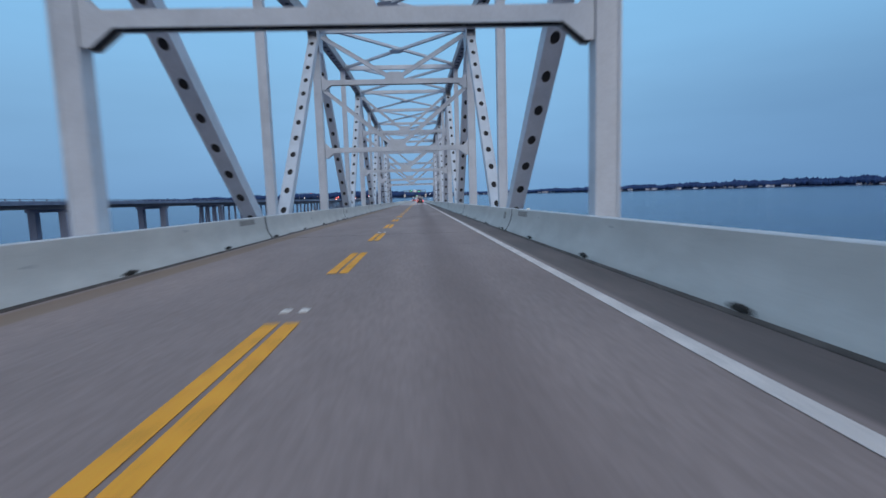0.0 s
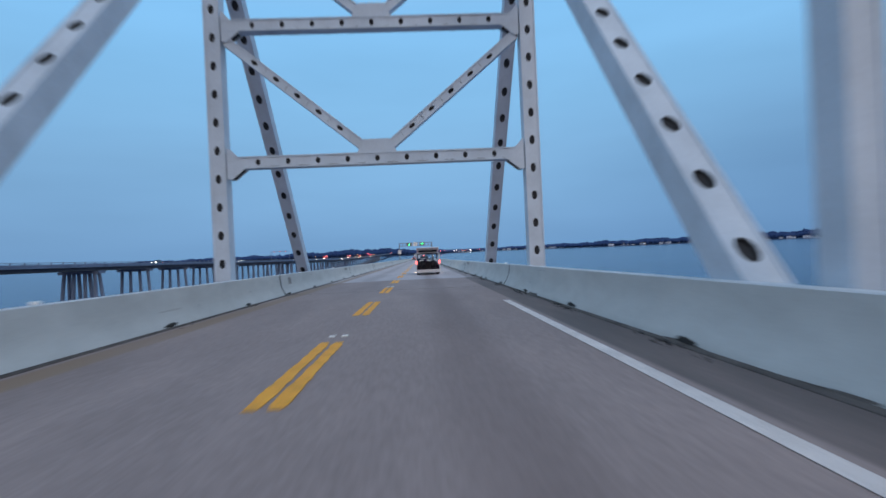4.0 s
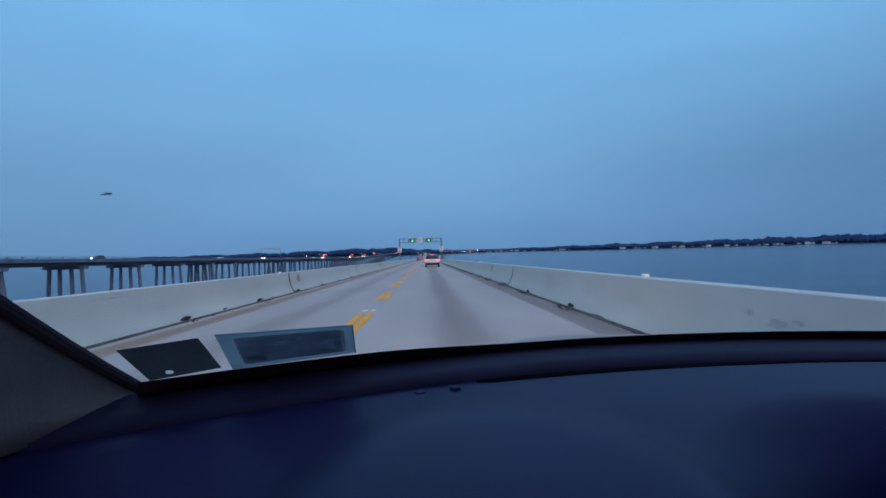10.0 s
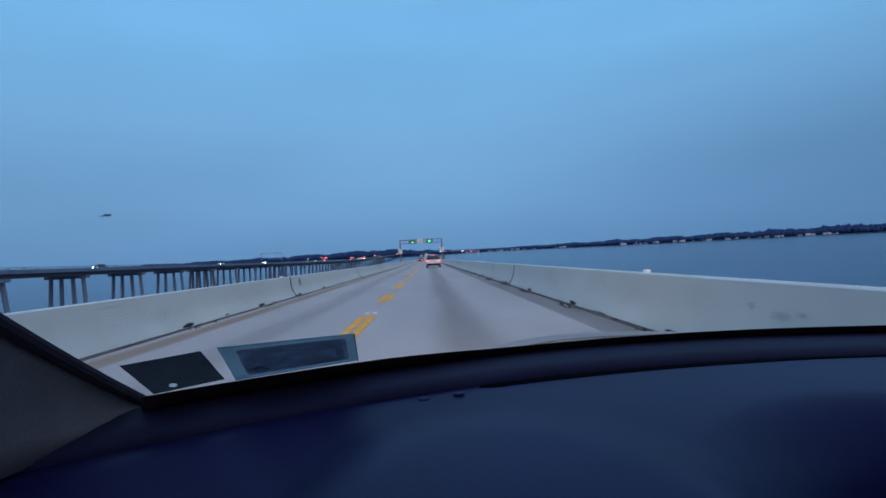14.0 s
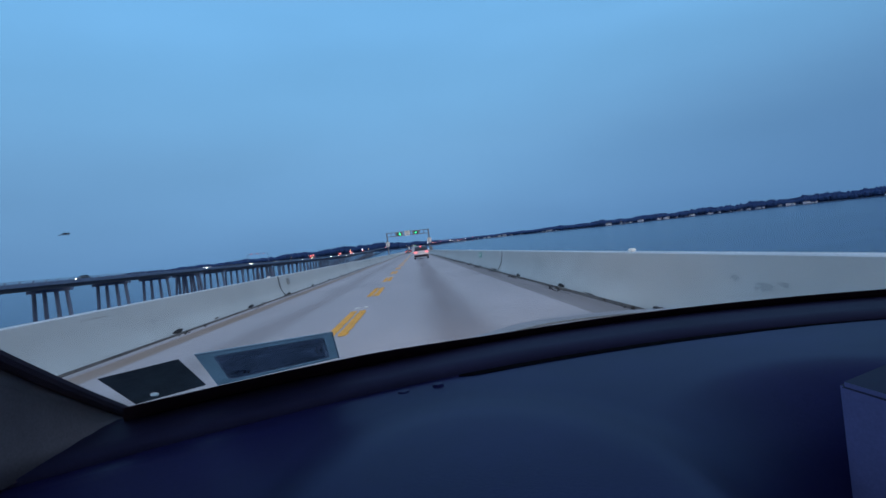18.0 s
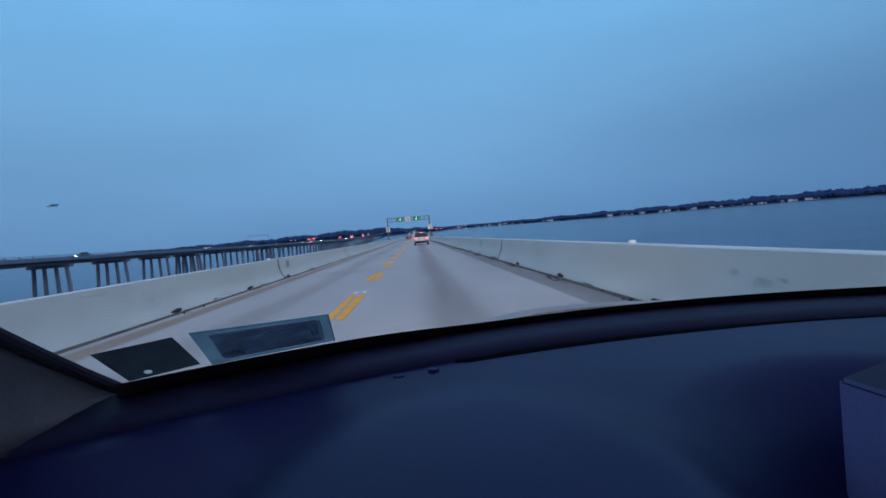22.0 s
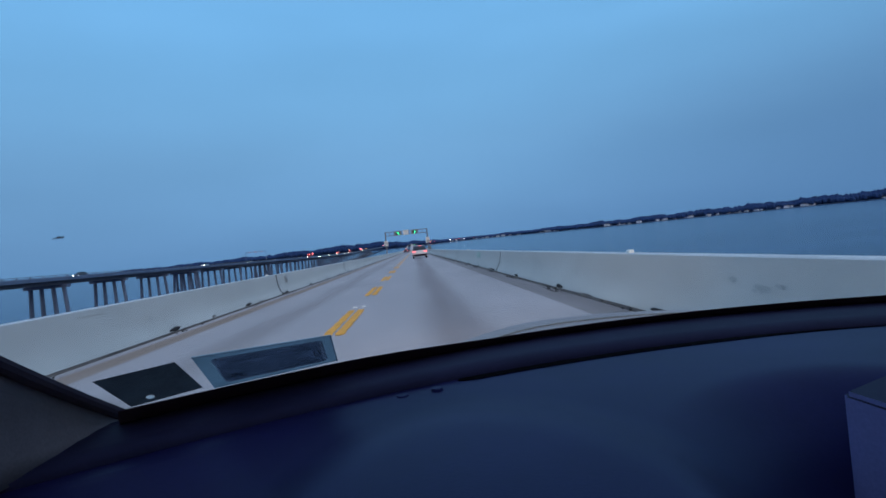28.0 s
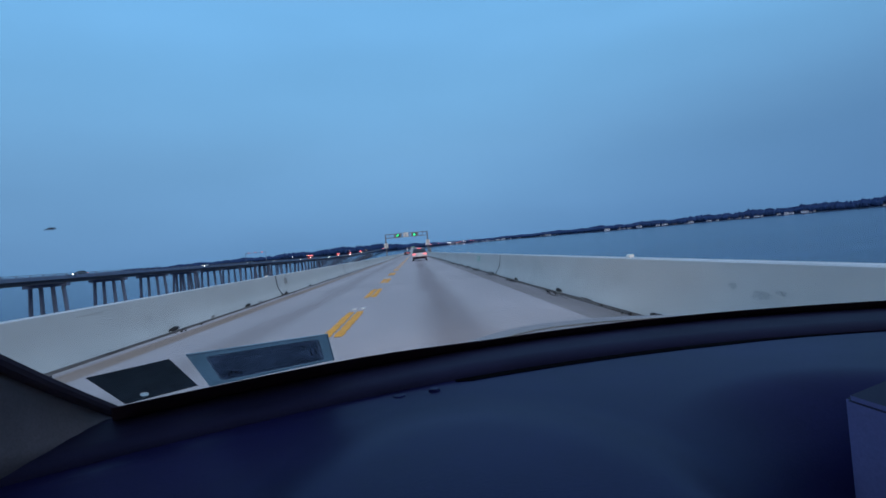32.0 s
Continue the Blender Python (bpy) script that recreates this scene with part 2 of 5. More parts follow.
M_BLACK = mat("black_sign_ink", (0.02, 0.02, 0.022), 0.6, grain=(0.02, 0.1))
M_GREEN_LED = mat("green_signal_lamps", (0.02, 0.3, 0.08), 0.4, emit=((0.04, 1.0, 0.30), 9.0))
M_SIGNAL_BOX = mat("signal_housing", (0.23, 0.23, 0.23), 0.6, grain=(0.05, 0.12))
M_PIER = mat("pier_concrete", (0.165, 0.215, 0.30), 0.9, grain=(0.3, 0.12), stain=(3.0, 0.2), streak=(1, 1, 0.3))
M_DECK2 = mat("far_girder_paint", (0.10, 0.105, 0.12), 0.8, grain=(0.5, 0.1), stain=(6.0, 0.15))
M_TRIM = mat("grey_pillar_trim", (0.125, 0.112, 0.125), 0.85, grain=(0.002, 0.12), stain=(0.12, 0.25), bump=0.0003, spec=0.2)
M_DASH = mat("dark_dashboard_vinyl", (0.0085, 0.0076, 0.040), 0.48, grain=(0.0015, 0.15), stain=(0.10, 0.25), bump=0.0002, spec=0.235)
M_DASH.node_tree.nodes["Principled BSDF"].inputs["Specular Tint"].default_value = (0.17, 0.28, 1.0, 1)
M_SLOT = mat("black_slot", (0.002, 0.002, 0.003), 0.9, grain=(0.002, 0.2), spec=0.02)
M_DASH_PAD = mat("dark_defroster_strip", (0.014, 0.0135, 0.034), 0.6, grain=(0.0015, 0.15), stain=(0.1, 0.25), bump=0.0002, spec=0.11)
M_DASH_PAD.node_tree.nodes["Principled BSDF"].inputs["Specular Tint"].default_value = (0.42, 0.50, 1.0, 1)
M_RUBBER = mat("black_rubber", (0.024, 0.016, 0.027), 0.85, grain=(0.002, 0.2), spec=0.14)
M_CARPAINT = mat("dark_car_paint", (0.02, 0.022, 0.03), 0.3, 0.2, grain=(0.2, 0.05), coat=0.5)
M_SILVER = mat("silver_car_paint", (0.62, 0.60, 0.60), 0.4, 0.2, grain=(0.2, 0.04), coat=0.4)
M_DARKGLASS = mat("tinted_car_glass", (0.012, 0.014, 0.018), 0.08, grain=(0.5, 0.02))
M_TAIL = mat("red_tail_lamp", (0.5, 0.02, 0.02), 0.3, emit=((1.0, 0.16, 0.17), 2.6))
M_MARKER = mat("red_marker_lamp", (0.5, 0.02, 0.02), 0.3, emit=((1.0, 0.15, 0.17), 14.0))
M_HEAD = mat("headlamp", (0.9, 0.9, 0.85), 0.3, emit=((1.0, 0.92, 0.80), 24.0))
M_AMBER = mat("amber_lamp", (0.9, 0.5, 0.1), 0.3, emit=((1.0, 0.55, 0.2), 5.0))
M_LAMP_WHITE = mat("street_lamp_bulb", (0.9, 0.9, 0.9), 0.3, emit=((0.95, 0.95, 1.0), 8.0))
M_TRUCK = mat("red_trailer_paint", (0.35, 0.06, 0.05), 0.5, grain=(0.3, 0.1))
# distance haze is painted into the blue of these two base colours
M_WOOD = mat("haze_tinted_trees", (0.012, 0.043, 0.135), 0.95, grain=(2.0, 0.3), stain=(25.0, 0.25))
M_LAND = mat("haze_tinted_land", (0.016, 0.042, 0.10), 0.95, grain=(5.0, 0.3), stain=(60.0, 0.2))
M_HOUSE = mat("pale_house_siding", (0.66, 0.74, 0.86), 0.8, grain=(0.5, 0.06))
M_ROOF = mat("house_roof", (0.12, 0.12, 0.13), 0.9, grain=(0.5, 0.15))
M_STICKER = mat("sticker_pale_border", (0.45, 0.54, 0.59), 0.6, grain=(0.004, 0.08), stain=(0.03, 0.1))
M_STICKER_DARK = mat("sticker_dark_back", (0.25, 0.285, 0.35), 0.6, grain=(0.003, 0.15), stain=(0.02, 0.25))
M_STICKER_INK = mat("sticker_ink", (0.245, 0.258, 0.30), 0.6, grain=(0.003, 0.3))


def backlit(m, share):
    """Lets daylight through a thin printed film."""
    n, l = m.node_tree.nodes, m.node_tree.links
    b = n["Principled BSDF"]
    tr, mx = n.new("ShaderNodeBsdfTranslucent"), n.new("ShaderNodeMixShader")
    l.new(b.inputs["Base Color"].links[0].from_socket, tr.inputs[0])
    mx.inputs[0].default_value = share
    l.new(b.outputs[0], mx.inputs[1])
    l.new(tr.outputs[0], mx.inputs[2])
    l.new(mx.outputs[0], n["Material Output"].inputs[0])


M_DOT = mat("pale_dot_film", (0.75, 0.75, 0.72), 0.6, grain=(0.004, 0.05))
for film in (M_STICKER, M_STICKER_DARK, M_STICKER_INK, M_DOT):
    backlit(film, 0.75)
M_BLACKFILM = mat("dark_sticker_film", (0.036, 0.041, 0.048), 0.6, grain=(0.003, 0.25), stain=(0.02, 0.25))
backlit(M_BLACKFILM, 0.6)
M_BONNET = mat("bonnet_paint", (0.36, 0.315, 0.305), 0.65, 0.0, grain=(0.2, 0.06), stain=(0.3, 0.1), spec=0.3)

M_WATER = mat("bay_water", (0.006, 0.038, 0.12), 0.16, spec=0.24, grain=(6.0, 0.15), stain=(90.0, 0.35), streak=(0.35, 1, 1))
wtn, wtl = M_WATER.node_tree.nodes, M_WATER.node_tree.links
w_g = wtn.new("ShaderNodeNewGeometry")
w_m = wtn.new("ShaderNodeMapping")
w_m.inputs["Scale"].default_value = (0.25, 0.5, 1)
w_t = wtn.new("ShaderNodeTexNoise")
w_t.inputs["Scale"].default_value, w_t.inputs["Detail"].default_value = 1.0, 8
w_b = wtn.new("ShaderNodeBump")
w_b.inputs["Strength"].default_value, w_b.inputs["Distance"].default_value = 0.8, 0.5
wtl.new(w_g.outputs["Position"], w_m.inputs[0])
wtl.new(w_m.outputs[0], w_t.inputs["Vector"])
wtl.new(w_t.outputs[0], w_b.inputs["Height"])
wtl.new(w_b.outputs[0], wtn["Principled BSDF"].inputs["Normal"])
w_m2 = wtn.new("ShaderNodeMapping")
w_m2.inputs["Scale"].default_value = (0.004, 0.03, 1)
w_m2.inputs["Rotation"].default_value = (0, 0, radians(14))
w_t2 = wtn.new("ShaderNodeTexNoise")
w_t2.inputs["Scale"].default_value, w_t2.inputs["Detail"].default_value = 1.0, 6
w_r2 = wtn.new("ShaderNodeMapRange")
w_r2.inputs[1].default_value, w_r2.inputs[2].default_value = 0.35, 0.65
w_r2.inputs[3].default_value, w_r2.inputs[4].default_value = 0.35, 1.0
wtl.new(w_g.outputs["Position"], w_m2.inputs[0])
wtl.new(w_m2.outputs[0], w_t2.inputs["Vector"])
wtl.new(w_t2.outputs[0], w_r2.inputs[0])
wtl.new(w_r2.outputs[0], w_b.inputs["Strength"])

M_GLASS = bpy.data.materials.new("windscreen_glass")
M_GLASS.use_nodes = True
gn, gl = M_GLASS.node_tree.nodes, M_GLASS.node_tree.links
gn.clear()
g_out, g_mix, g_tr, g_gl, g_lw, g_rm = (gn.new("ShaderNode" + k) for k in ("OutputMaterial", "MixShader", "BsdfTransparent", "BsdfGlossy", "LayerWeight", "MapRange"))
g_tr.inputs[0].default_value = (0.97, 0.985, 0.985, 1)
g_gl.inputs["Roughness"].default_value = 0.03
g_lw.inputs[0].default_value = 0.3
g_rm.inputs[3].default_value, g_rm.inputs[4].default_value = 0.008, 0.10
gl.new(g_lw.outputs["Facing"], g_rm.inputs[0])
gl.new(g_rm.outputs[0], g_mix.inputs[0])
gl.new(g_tr.outputs[0], g_mix.inputs[1])
gl.new(g_gl.outputs[0], g_mix.inputs[2])
gl.new(g_mix.outputs[0], g_out.inputs[0])

# ---- builders ----


def mesh(name, bm, material, smooth=False):
    me = bpy.data.meshes.new(name)
    bmesh.ops.recalc_face_normals(bm, faces=bm.faces)
    bm.to_mesh(me)
    bm.free()
    for p in me.polygons:
        p.use_smooth = smooth
    for m in (material if isinstance(material, (list, tuple)) else [material]):
        me.materials.append(m)
    return me


def thing(name, label, category, at=(0, 0, 0), group="", kind=""):
    ob = new(name)
    ob.location = at
    return tagged(ob, label, category, group, kind)


def part(name, data, material, parent, label="", at=(0, 0, 0), smooth=False, kind=""):
    """Links a bmesh or a mesh as one object under a thing or a part, at a place in the parent's own space."""
    if isinstance(data, bmesh.types.BMesh):
        data = mesh(name, data, material, smooth)
    ob = new(name, data)
    ob.parent = parent
    ob.location = at
    return tagged(ob, label, kind=kind)


def single(name, bm, material, label, category, at=(0, 0, 0), group="", kind="", smooth=False):
    ob = new(name, mesh(name, bm, material, smooth))
    ob.location = at
    return tagged(ob, label, category, group, kind)


def box(bm, x0, x1, y0, y1, z0, z1, m=None, index=0, bevel=0.0):
    vs = [Vector((x, y, z)) for z in (z0, z1) for y in (y0, y1) for x in (x0, x1)]
    if m:
        vs = [m @ v for v in vs]
    bv = [bm.verts.new(v) for v in vs]
    fs = [bm.faces.new([bv[i] for i in f]) for f in ((0, 2, 3, 1), (4, 5, 7, 6), (0, 1, 5, 4), (2, 6, 7, 3), (0, 4, 6, 2), (1, 3, 7, 5))]
    for f in fs:
        f.material_index = index
    if bevel:
        bmesh.ops.bevel(bm, geom=list({e for f in fs for e in f.edges}), offset=bevel, segments=1, affect="EDGES")
    return bm


def boxed(*a, **k):
    return box(bmesh.new(), *a, **k)


def tube(bm, a, b, r0, r1=None, sides=10, index=0):
    a, b = Vector(a), Vector(b)
    r1 = r0 if r1 is None else r1
    q = (b - a).to_track_quat("Z", "Y")
    rings = []
    for c, r in ((a, r0), (b, r1)):
        rings.append([bm.verts.new(c + q @ Vector((r * math.cos(2 * math.pi * i / sides), r * math.sin(2 * math.pi * i / sides), 0))) for i in range(sides)])
    for i in range(sides):
        bm.faces.new((rings[0][i], rings[0][(i + 1) % sides], rings[1][(i + 1) % sides], rings[1][i])).material_index = index
    bm.faces.new(rings[0][::-1]).material_index = index
    bm.faces.new(rings[1]).material_index = index
    return bm


def deck(y):
    """The height of the roadway: a steady fall that eases off towards the far shore."""
    if y < 400:
        return LIFT - GRADE * y
    d = min(y - 400, 500)
    return LIFT - GRADE * 400 - GRADE * d + (GRADE - 0.002) * d * d / 1000 - 0.002 * max(0, y - 900)


def crown(x):
    """How far the roadway's surface stands over the line of the deck at x."""
    return 0.03 * (1 - (x - CROWN) / ((ROAD_R if x > CROWN else ROAD_L) - CROWN))


def extrude_profile(bm, profile, y0, y1, steps=1, index=0):
    """A closed profile of (x, z) drawn along y, following the deck's fall."""
    rings = []
    for s in range(steps + 1):
        y = y0 + (y1 - y0) * s / steps
        rings.append([bm.verts.new((x, y, z + deck(y))) for x, z in profile])
    k = len(profile)
    for a, b in zip(rings, rings[1:]):
        for i in range(k):
            bm.faces.new((a[i], a[(i + 1) % k], b[(i + 1) % k], b[i])).material_index = index
    bm.faces.new(rings[0][::-1]).material_index = index
    bm.faces.new(rings[-1]).material_index = index
    return bm


FONT_CACHE = {}


def lettering(text, height, material):
    """Flat raised letters in the built-in font, centred, standing upright in the xz plane and read from -y."""
    if text not in FONT_CACHE:
        cu = bpy.data.curves.new("lettering", "FONT")
        cu.body, cu.align_x, cu.align_y, cu.size, cu.extrude = text, "CENTER", "CENTER", 1.0, 0.01
        cu.resolution_u = 3
        ob = bpy.data.objects.new("lettering", cu)
        scene.collection.objects.link(ob)
        dg = bpy.context.evaluated_depsgraph_get()
        dg.update()
        FONT_CACHE[text] = bpy.data.meshes.new_from_object(ob.evaluated_get(dg))
        bpy.data.objects.remove(ob)
    me = FONT_CACHE[text].copy()
    me.transform(Matrix.Rotation(radians(90), 4, "X") @ Matrix.Scale(height / 0.72, 4))
    me.materials.clear()
    me.materials.append(material)
    return me

# ---- water, shore and sky line ----
bm = bmesh.new()
bmesh.ops.create_grid(bm, x_segments=8, y_segments=8, size=4900)
single("water", bm, M_WATER, "dark blue bay water with small ripples at dusk", "water", (0, 0, WATER), kind="structure")

# the shore round the bay: bearing, distance, bearing of the tree tops above the level
SHORE = [(-62, 2800, -0.05), (-30, 2600, -0.02), (-16, 2200, 0.06), (-10, 1900, 0.20), (-6, 1750, 0.36), (-3, 1650, 0.20), (1, 1650, -0.10),
         (6, 1850, -0.25), (12, 1850, -0.16), (20, 1700, -0.03), (26, 1720, 0.04), (33, 1800, 0.14), (40, 1850, 0.24), (50, 1850, 0.32), (72, 1750, 0.32)]
S_AZ, S_D, S_TOP = (np.array(c, float) for c in zip(*SHORE))


def shore(az):
    return np.interp(az, S_AZ, S_D), np.interp(az, S_AZ, S_TOP)


def bearing(az, dist, z=0.0):
    return Vector((EYE.x + dist * math.sin(radians(az)), dist * math.cos(radians(az)), z))


bm = bmesh.new()
near, far = [], []
for i in range(135):
    az = -62 + i
    d = shore(az)[0]
    wob = 12 * math.sin(i * 1.7) + 8 * math.sin(i * 0.6)
    near.append(bm.verts.new(bearing(az, d + wob, WATER - 0.5)))
    far.append((bm.verts.new(bearing(az, d + wob + 14, WATER + 1.6)), bm.verts.new(bearing(az, d + 900, WATER + 5))))
for i in range(134):
    bm.faces.new((near[i], near[i + 1], far[i + 1][0], far[i][0]))
    bm.faces.new((far[i][0], far[i + 1][0], far[i + 1][1], far[i][1]))
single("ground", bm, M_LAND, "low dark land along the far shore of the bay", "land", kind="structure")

# woods: many uneven crowns, one object
tmpl = bmesh.new()
bmesh.ops.create_icosphere(tmpl, subdivisions=1, radius=1.0)
T_V = [v.co.copy() for v in tmpl.verts]
T_F = [[v.index for v in f.verts] for f in tmpl.faces]
tmpl.free()
rng = random.Random(7)
verts, faces = [], []
az = -58.0
while az < 70:
    d, top = shore(az)
    swell = 1 + 0.10 * math.sin(az * 1.3) + 0.07 * math.sin(az * 3.1 + 1) + 0.05 * math.sin(az * 7.3 + 2)
    for row in range(3):
        dd = d + 30 + row * 45 + rng.uniform(-12, 18)
        tip = EYE.z + dd * math.tan(radians(top))
        tall = max(5.0, (tip - WATER - 2) * (0.66 + 0.15 * row) * swell * rng.uniform(0.95, 1.03))
        wide = rng.uniform(3.5, 8)
        c = bearing(az + rng.uniform(-0.1, 0.1), dd, WATER + 2 + tall * 0.5)
        for clump in range(2):
            o = Vector((rng.uniform(-3, 3), rng.uniform(-3, 3), rng.uniform(-0.12, 0.08) * tall))
            k = len(verts)
            f_ = rng.uniform(0.7, 1.0)
            for v in T_V:
                j = rng.uniform(0.84, 1.14)
                verts.append(c + o + Vector((v.x * wide * f_ * j, v.y * wide * f_ * j, v.z * tall * 0.5 * f_ * j)))
            faces += [[k + q for q in f] for f in T_F]
    az += 0.06
me = bpy.data.meshes.new("woods")
me.from_pydata(verts, [], faces)
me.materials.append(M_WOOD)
tagged(new("woods", me), "dark continuous woods along the far shore", "woods", kind="stuff")


def house():
    h = thing("house", "small pale waterfront house with a dark gable roof", "house", group="waterfront houses")
    part("wall", boxed(-7, 7, -5, 5, 0, 5.5), M_HOUSE, h)
    bm = bmesh.new()
    a = [bm.verts.new(p) for p in ((-7.4, -5.5, 5.504), (7.4, -5.5, 5.504), (7.4, 5.5, 5.504), (-7.4, 5.5, 5.504), (-7.4, 0, 8.6), (7.4, 0, 8.6))]
    for f in ((0, 1, 5, 4), (2, 3, 4, 5), (0, 4, 3), (1, 2, 5), (0, 3, 2, 1)):
        bm.faces.new([a[i] for i in f])
    part("roof", bm, M_ROOF, h)
    for wx in (-4, 0, 4):
        part("window", boxed(wx - 0.8, wx + 0.8, -5.05, -5.0, 1.6, 3.6), M_DARKGLASS, h)
    return h


first = house()
spots = [rng.uniform(14, 58) for _ in range(16)] + [rng.gauss(37, 6) for _ in range(24)] + [c + rng.gauss(0, 0.5) for c in (5.2, 8.0, 9.6, 11.5, 15.5, 23.0) for _ in range(4)]
for i, az in enumerate(spots):
    d = shore(az)[0] + rng.uniform(16, 30)
    at = bearing(az, d, WATER + 1.7)
    s = rng.uniform(0.6, 1.1)
    m = Matrix.Translation(at) @ pose(0, 0, 0, 0, 0, -az + rng.uniform(-35, 35)) @ Matrix.Diagonal((s * rng.uniform(0.7, 1.2), s, s * rng.uniform(0.6, 1.05), 1))
    if i == 0:
        first.matrix_basis = m
    else:
        h = copy_thing(first, m)
        h.matrix_basis = m


def shore_lamp(at, material, r=0.9, tall=6.0):
    lamp = thing("street_lamp", "far lit street lamp on a thin pole", "street lamp", at, group="shore lamps")
    part("pole", tube(bmesh.new(), (0, 0, 0), (0, 0, tall), 0.12, 0.08, 6), M_GALV, lamp)
    bm = bmesh.new()
    bmesh.ops.create_icosphere(bm, subdivisions=1, radius=r)
    part("bulb", bm, material, lamp, "glowing bulb", (0, 0, tall + r * 0.8), True)


for i in range(16):
    az = rng.choice((rng.uniform(-1.5, 3), rng.uniform(-12, 8), rng.uniform(-14, -4)))
    d = shore(az)[0]
    shore_lamp(bearing(az, d + 12, WATER + 1.6), rng.choice((M_LAMP_WHITE, M_AMBER, M_AMBER, M_MARKER)), rng.uniform(0.5, 1.0), rng.uniform(5, 9))

for i in range(9):  # the lit waterfront past the bridge's end
    az = rng.uniform(3.6, 7.2)
    shore_lamp(bearing(az, shore(az)[0] + 10, WATER + 1.6), rng.choice((M_LAMP_WHITE, M_TAIL, M_AMBER)), rng.uniform(0.8, 1.4), rng.uniform(4, 7))

# ---- the roadway ----
SLAB = [(-4.75, -0.02), (-4.75, -0.55), (4.80, -0.55), (4.80, -0.02), (ROAD_R, 0), (CROWN, 0.03), (ROAD_L, 0)]
single("road_span", extrude_profile(bmesh.new(), SLAB, -260, -9.03, 25), M_SPAN, "darker brownish worn roadway on the truss span", "road", kind="structure")
single("road", extrude_profile(bmesh.new(), SLAB, -9.0, 1640, 165), M_ROAD, "worn grey concrete roadway with dark oil streaks, two lanes", "road", kind="structure")

# piers that carry the roadway
for y in [-232 + 62 * k for k in range(22)]:
    top = deck(y) - (1.5 if y < 0 else 0.56)
    if top - 2 < WATER + 2:
        break
    pier = thing("bridge_pier", "concrete pier with two round columns standing in the bay", "bridge pier", (0, y, 0), "road bridge piers")
    part("cap", boxed(-5.2, 5.2, -1.1, 1.1, top - 1.6, top, bevel=0.08), M_PIER, pier)
    for x in (-3.4, 3.4):
        part("column", tube(bmesh.new(), (x, 0, WATER - 3), (x, 0, top - 1.59), 1.15, 1.0, 14), M_PIER, pier)
    part("footing", boxed(-5.6, 5.6, -2.2, 2.2, WATER - 2, WATER + 0.8, bevel=0.1), M_PIER, pier)

LINES = thing("road_marking", "double broken yellow centre line, worn", "road marking", kind="structure")


def painted(x, w, y0, y1, material, name, parent, ragged=0.0):
    bm = bmesh.new()
    cols = []
    steps = 2 if ragged == 0 else 22
    for i in range(steps + 1):
        y = y0 + (y1 - y0) * i / steps
        a, b = (rng.uniform(-ragged, ragged) + (ragged * 1.5 if i in (0, steps) else 0) for _ in range(2))
        cols.append([bm.verts.new((xx, y, deck(y) + crown(xx) + 0.004 + dz)) for xx in (x - w / 2 + a, x + w / 2 - b) for dz in (0, 0.004)])
    for a, b in zip(cols, cols[1:]):
        for i, j in ((1, 3), (0, 1), (3, 2)):
            bm.faces.new((a[i], a[j], b[j], b[i]))
    part(name, bm, material, parent)


DASH_STEP = 6.8
for k in range(-36, 78):
    y = 7.8 + k * DASH_STEP
    for x in (-0.20, 0.0):
        painted(x, 0.15, y, y + 3.35, M_YELLOW, "yellow_dash", LINES, 0.014 if -60 < y < 60 else 0)
EDGE = thing("edge_line", "worn white edge line along the truss span", "road marking", kind="structure")
for k in range(8):
    painted(3.42, 0.17, -240 + k * 27, -240 + k * 27 + 26.96, M_WHITE_LINE, "white_line", EDGE)

# raised reflective markers and expansion joints
bm = boxed(-0.05, 0.05, -0.05, 0.05, 0, 0.02, bevel=0.008)
stud_me = mesh("road_stud", bm, M_SIGN)
STUDS = thing("road_studs", "small pale reflective road studs on the centre line", "road stud", kind="structure")
for k in range(-10, 24):
    y = 7.8 + 3.9 + k * DASH_STEP * 2
    for x in (-0.20, 0.0):
        part("stud", stud_me, None, STUDS, at=(x, y, deck(y) + crown(x)))

JOINTS = [19.9 + 18.8 * k for k in range(-14, 17)]
SEAMS = thing("expansion_joints", "dark sealed joints across the concrete deck", "expansion joint", kind="structure")
for y in JOINTS:
    bm = bmesh.new()
    for x0, x1 in ((ROAD_L, CROWN), (CROWN, ROAD_R)):
        a = [bm.verts.new((x, yy, deck(yy) + crown(x) + 0.003)) for x in (x0, x1) for yy in (y - 0.03, y + 0.03)]
        bm.faces.new((a[0], a[2], a[3], a[1]))
    part("seal", bm, M_GRIME, SEAMS)

# ---- concrete barriers ----


FACES = {-1: [(-0.05, 3.86), (0.04, 3.875), (0.11, 3.93), (0.19, 3.985), (0.28, 4.03), (0.39, 4.06), (0.54, 4.08), (0.785, 4.10)],
         1: [(-0.05, 4.37), (0.04, 4.385), (0.12, 4.445), (0.22, 4.51), (0.32, 4.56), (0.44, 4.60), (0.58, 4.625), (0.785, 4.645)]}
# the height and the distance from the axis along each barrier's face


def barrier_face(s, z):
    return float(np.interp(z, [p[0] for p in FACES[s]], [p[1] for p in FACES[s]]))


def barrier_profile(s):
    f = FACES[s]
    x = f[-1][1]
    pts = [(q, z) for z, q in f] + [(x + 0.02, BAR_H), (x + 0.15, BAR_H), (x + 0.17, BAR_H - 0.02), (x + 0.17, -0.30), (f[0][1], -0.30)]
    return [(s * q, z) for q, z in pts]


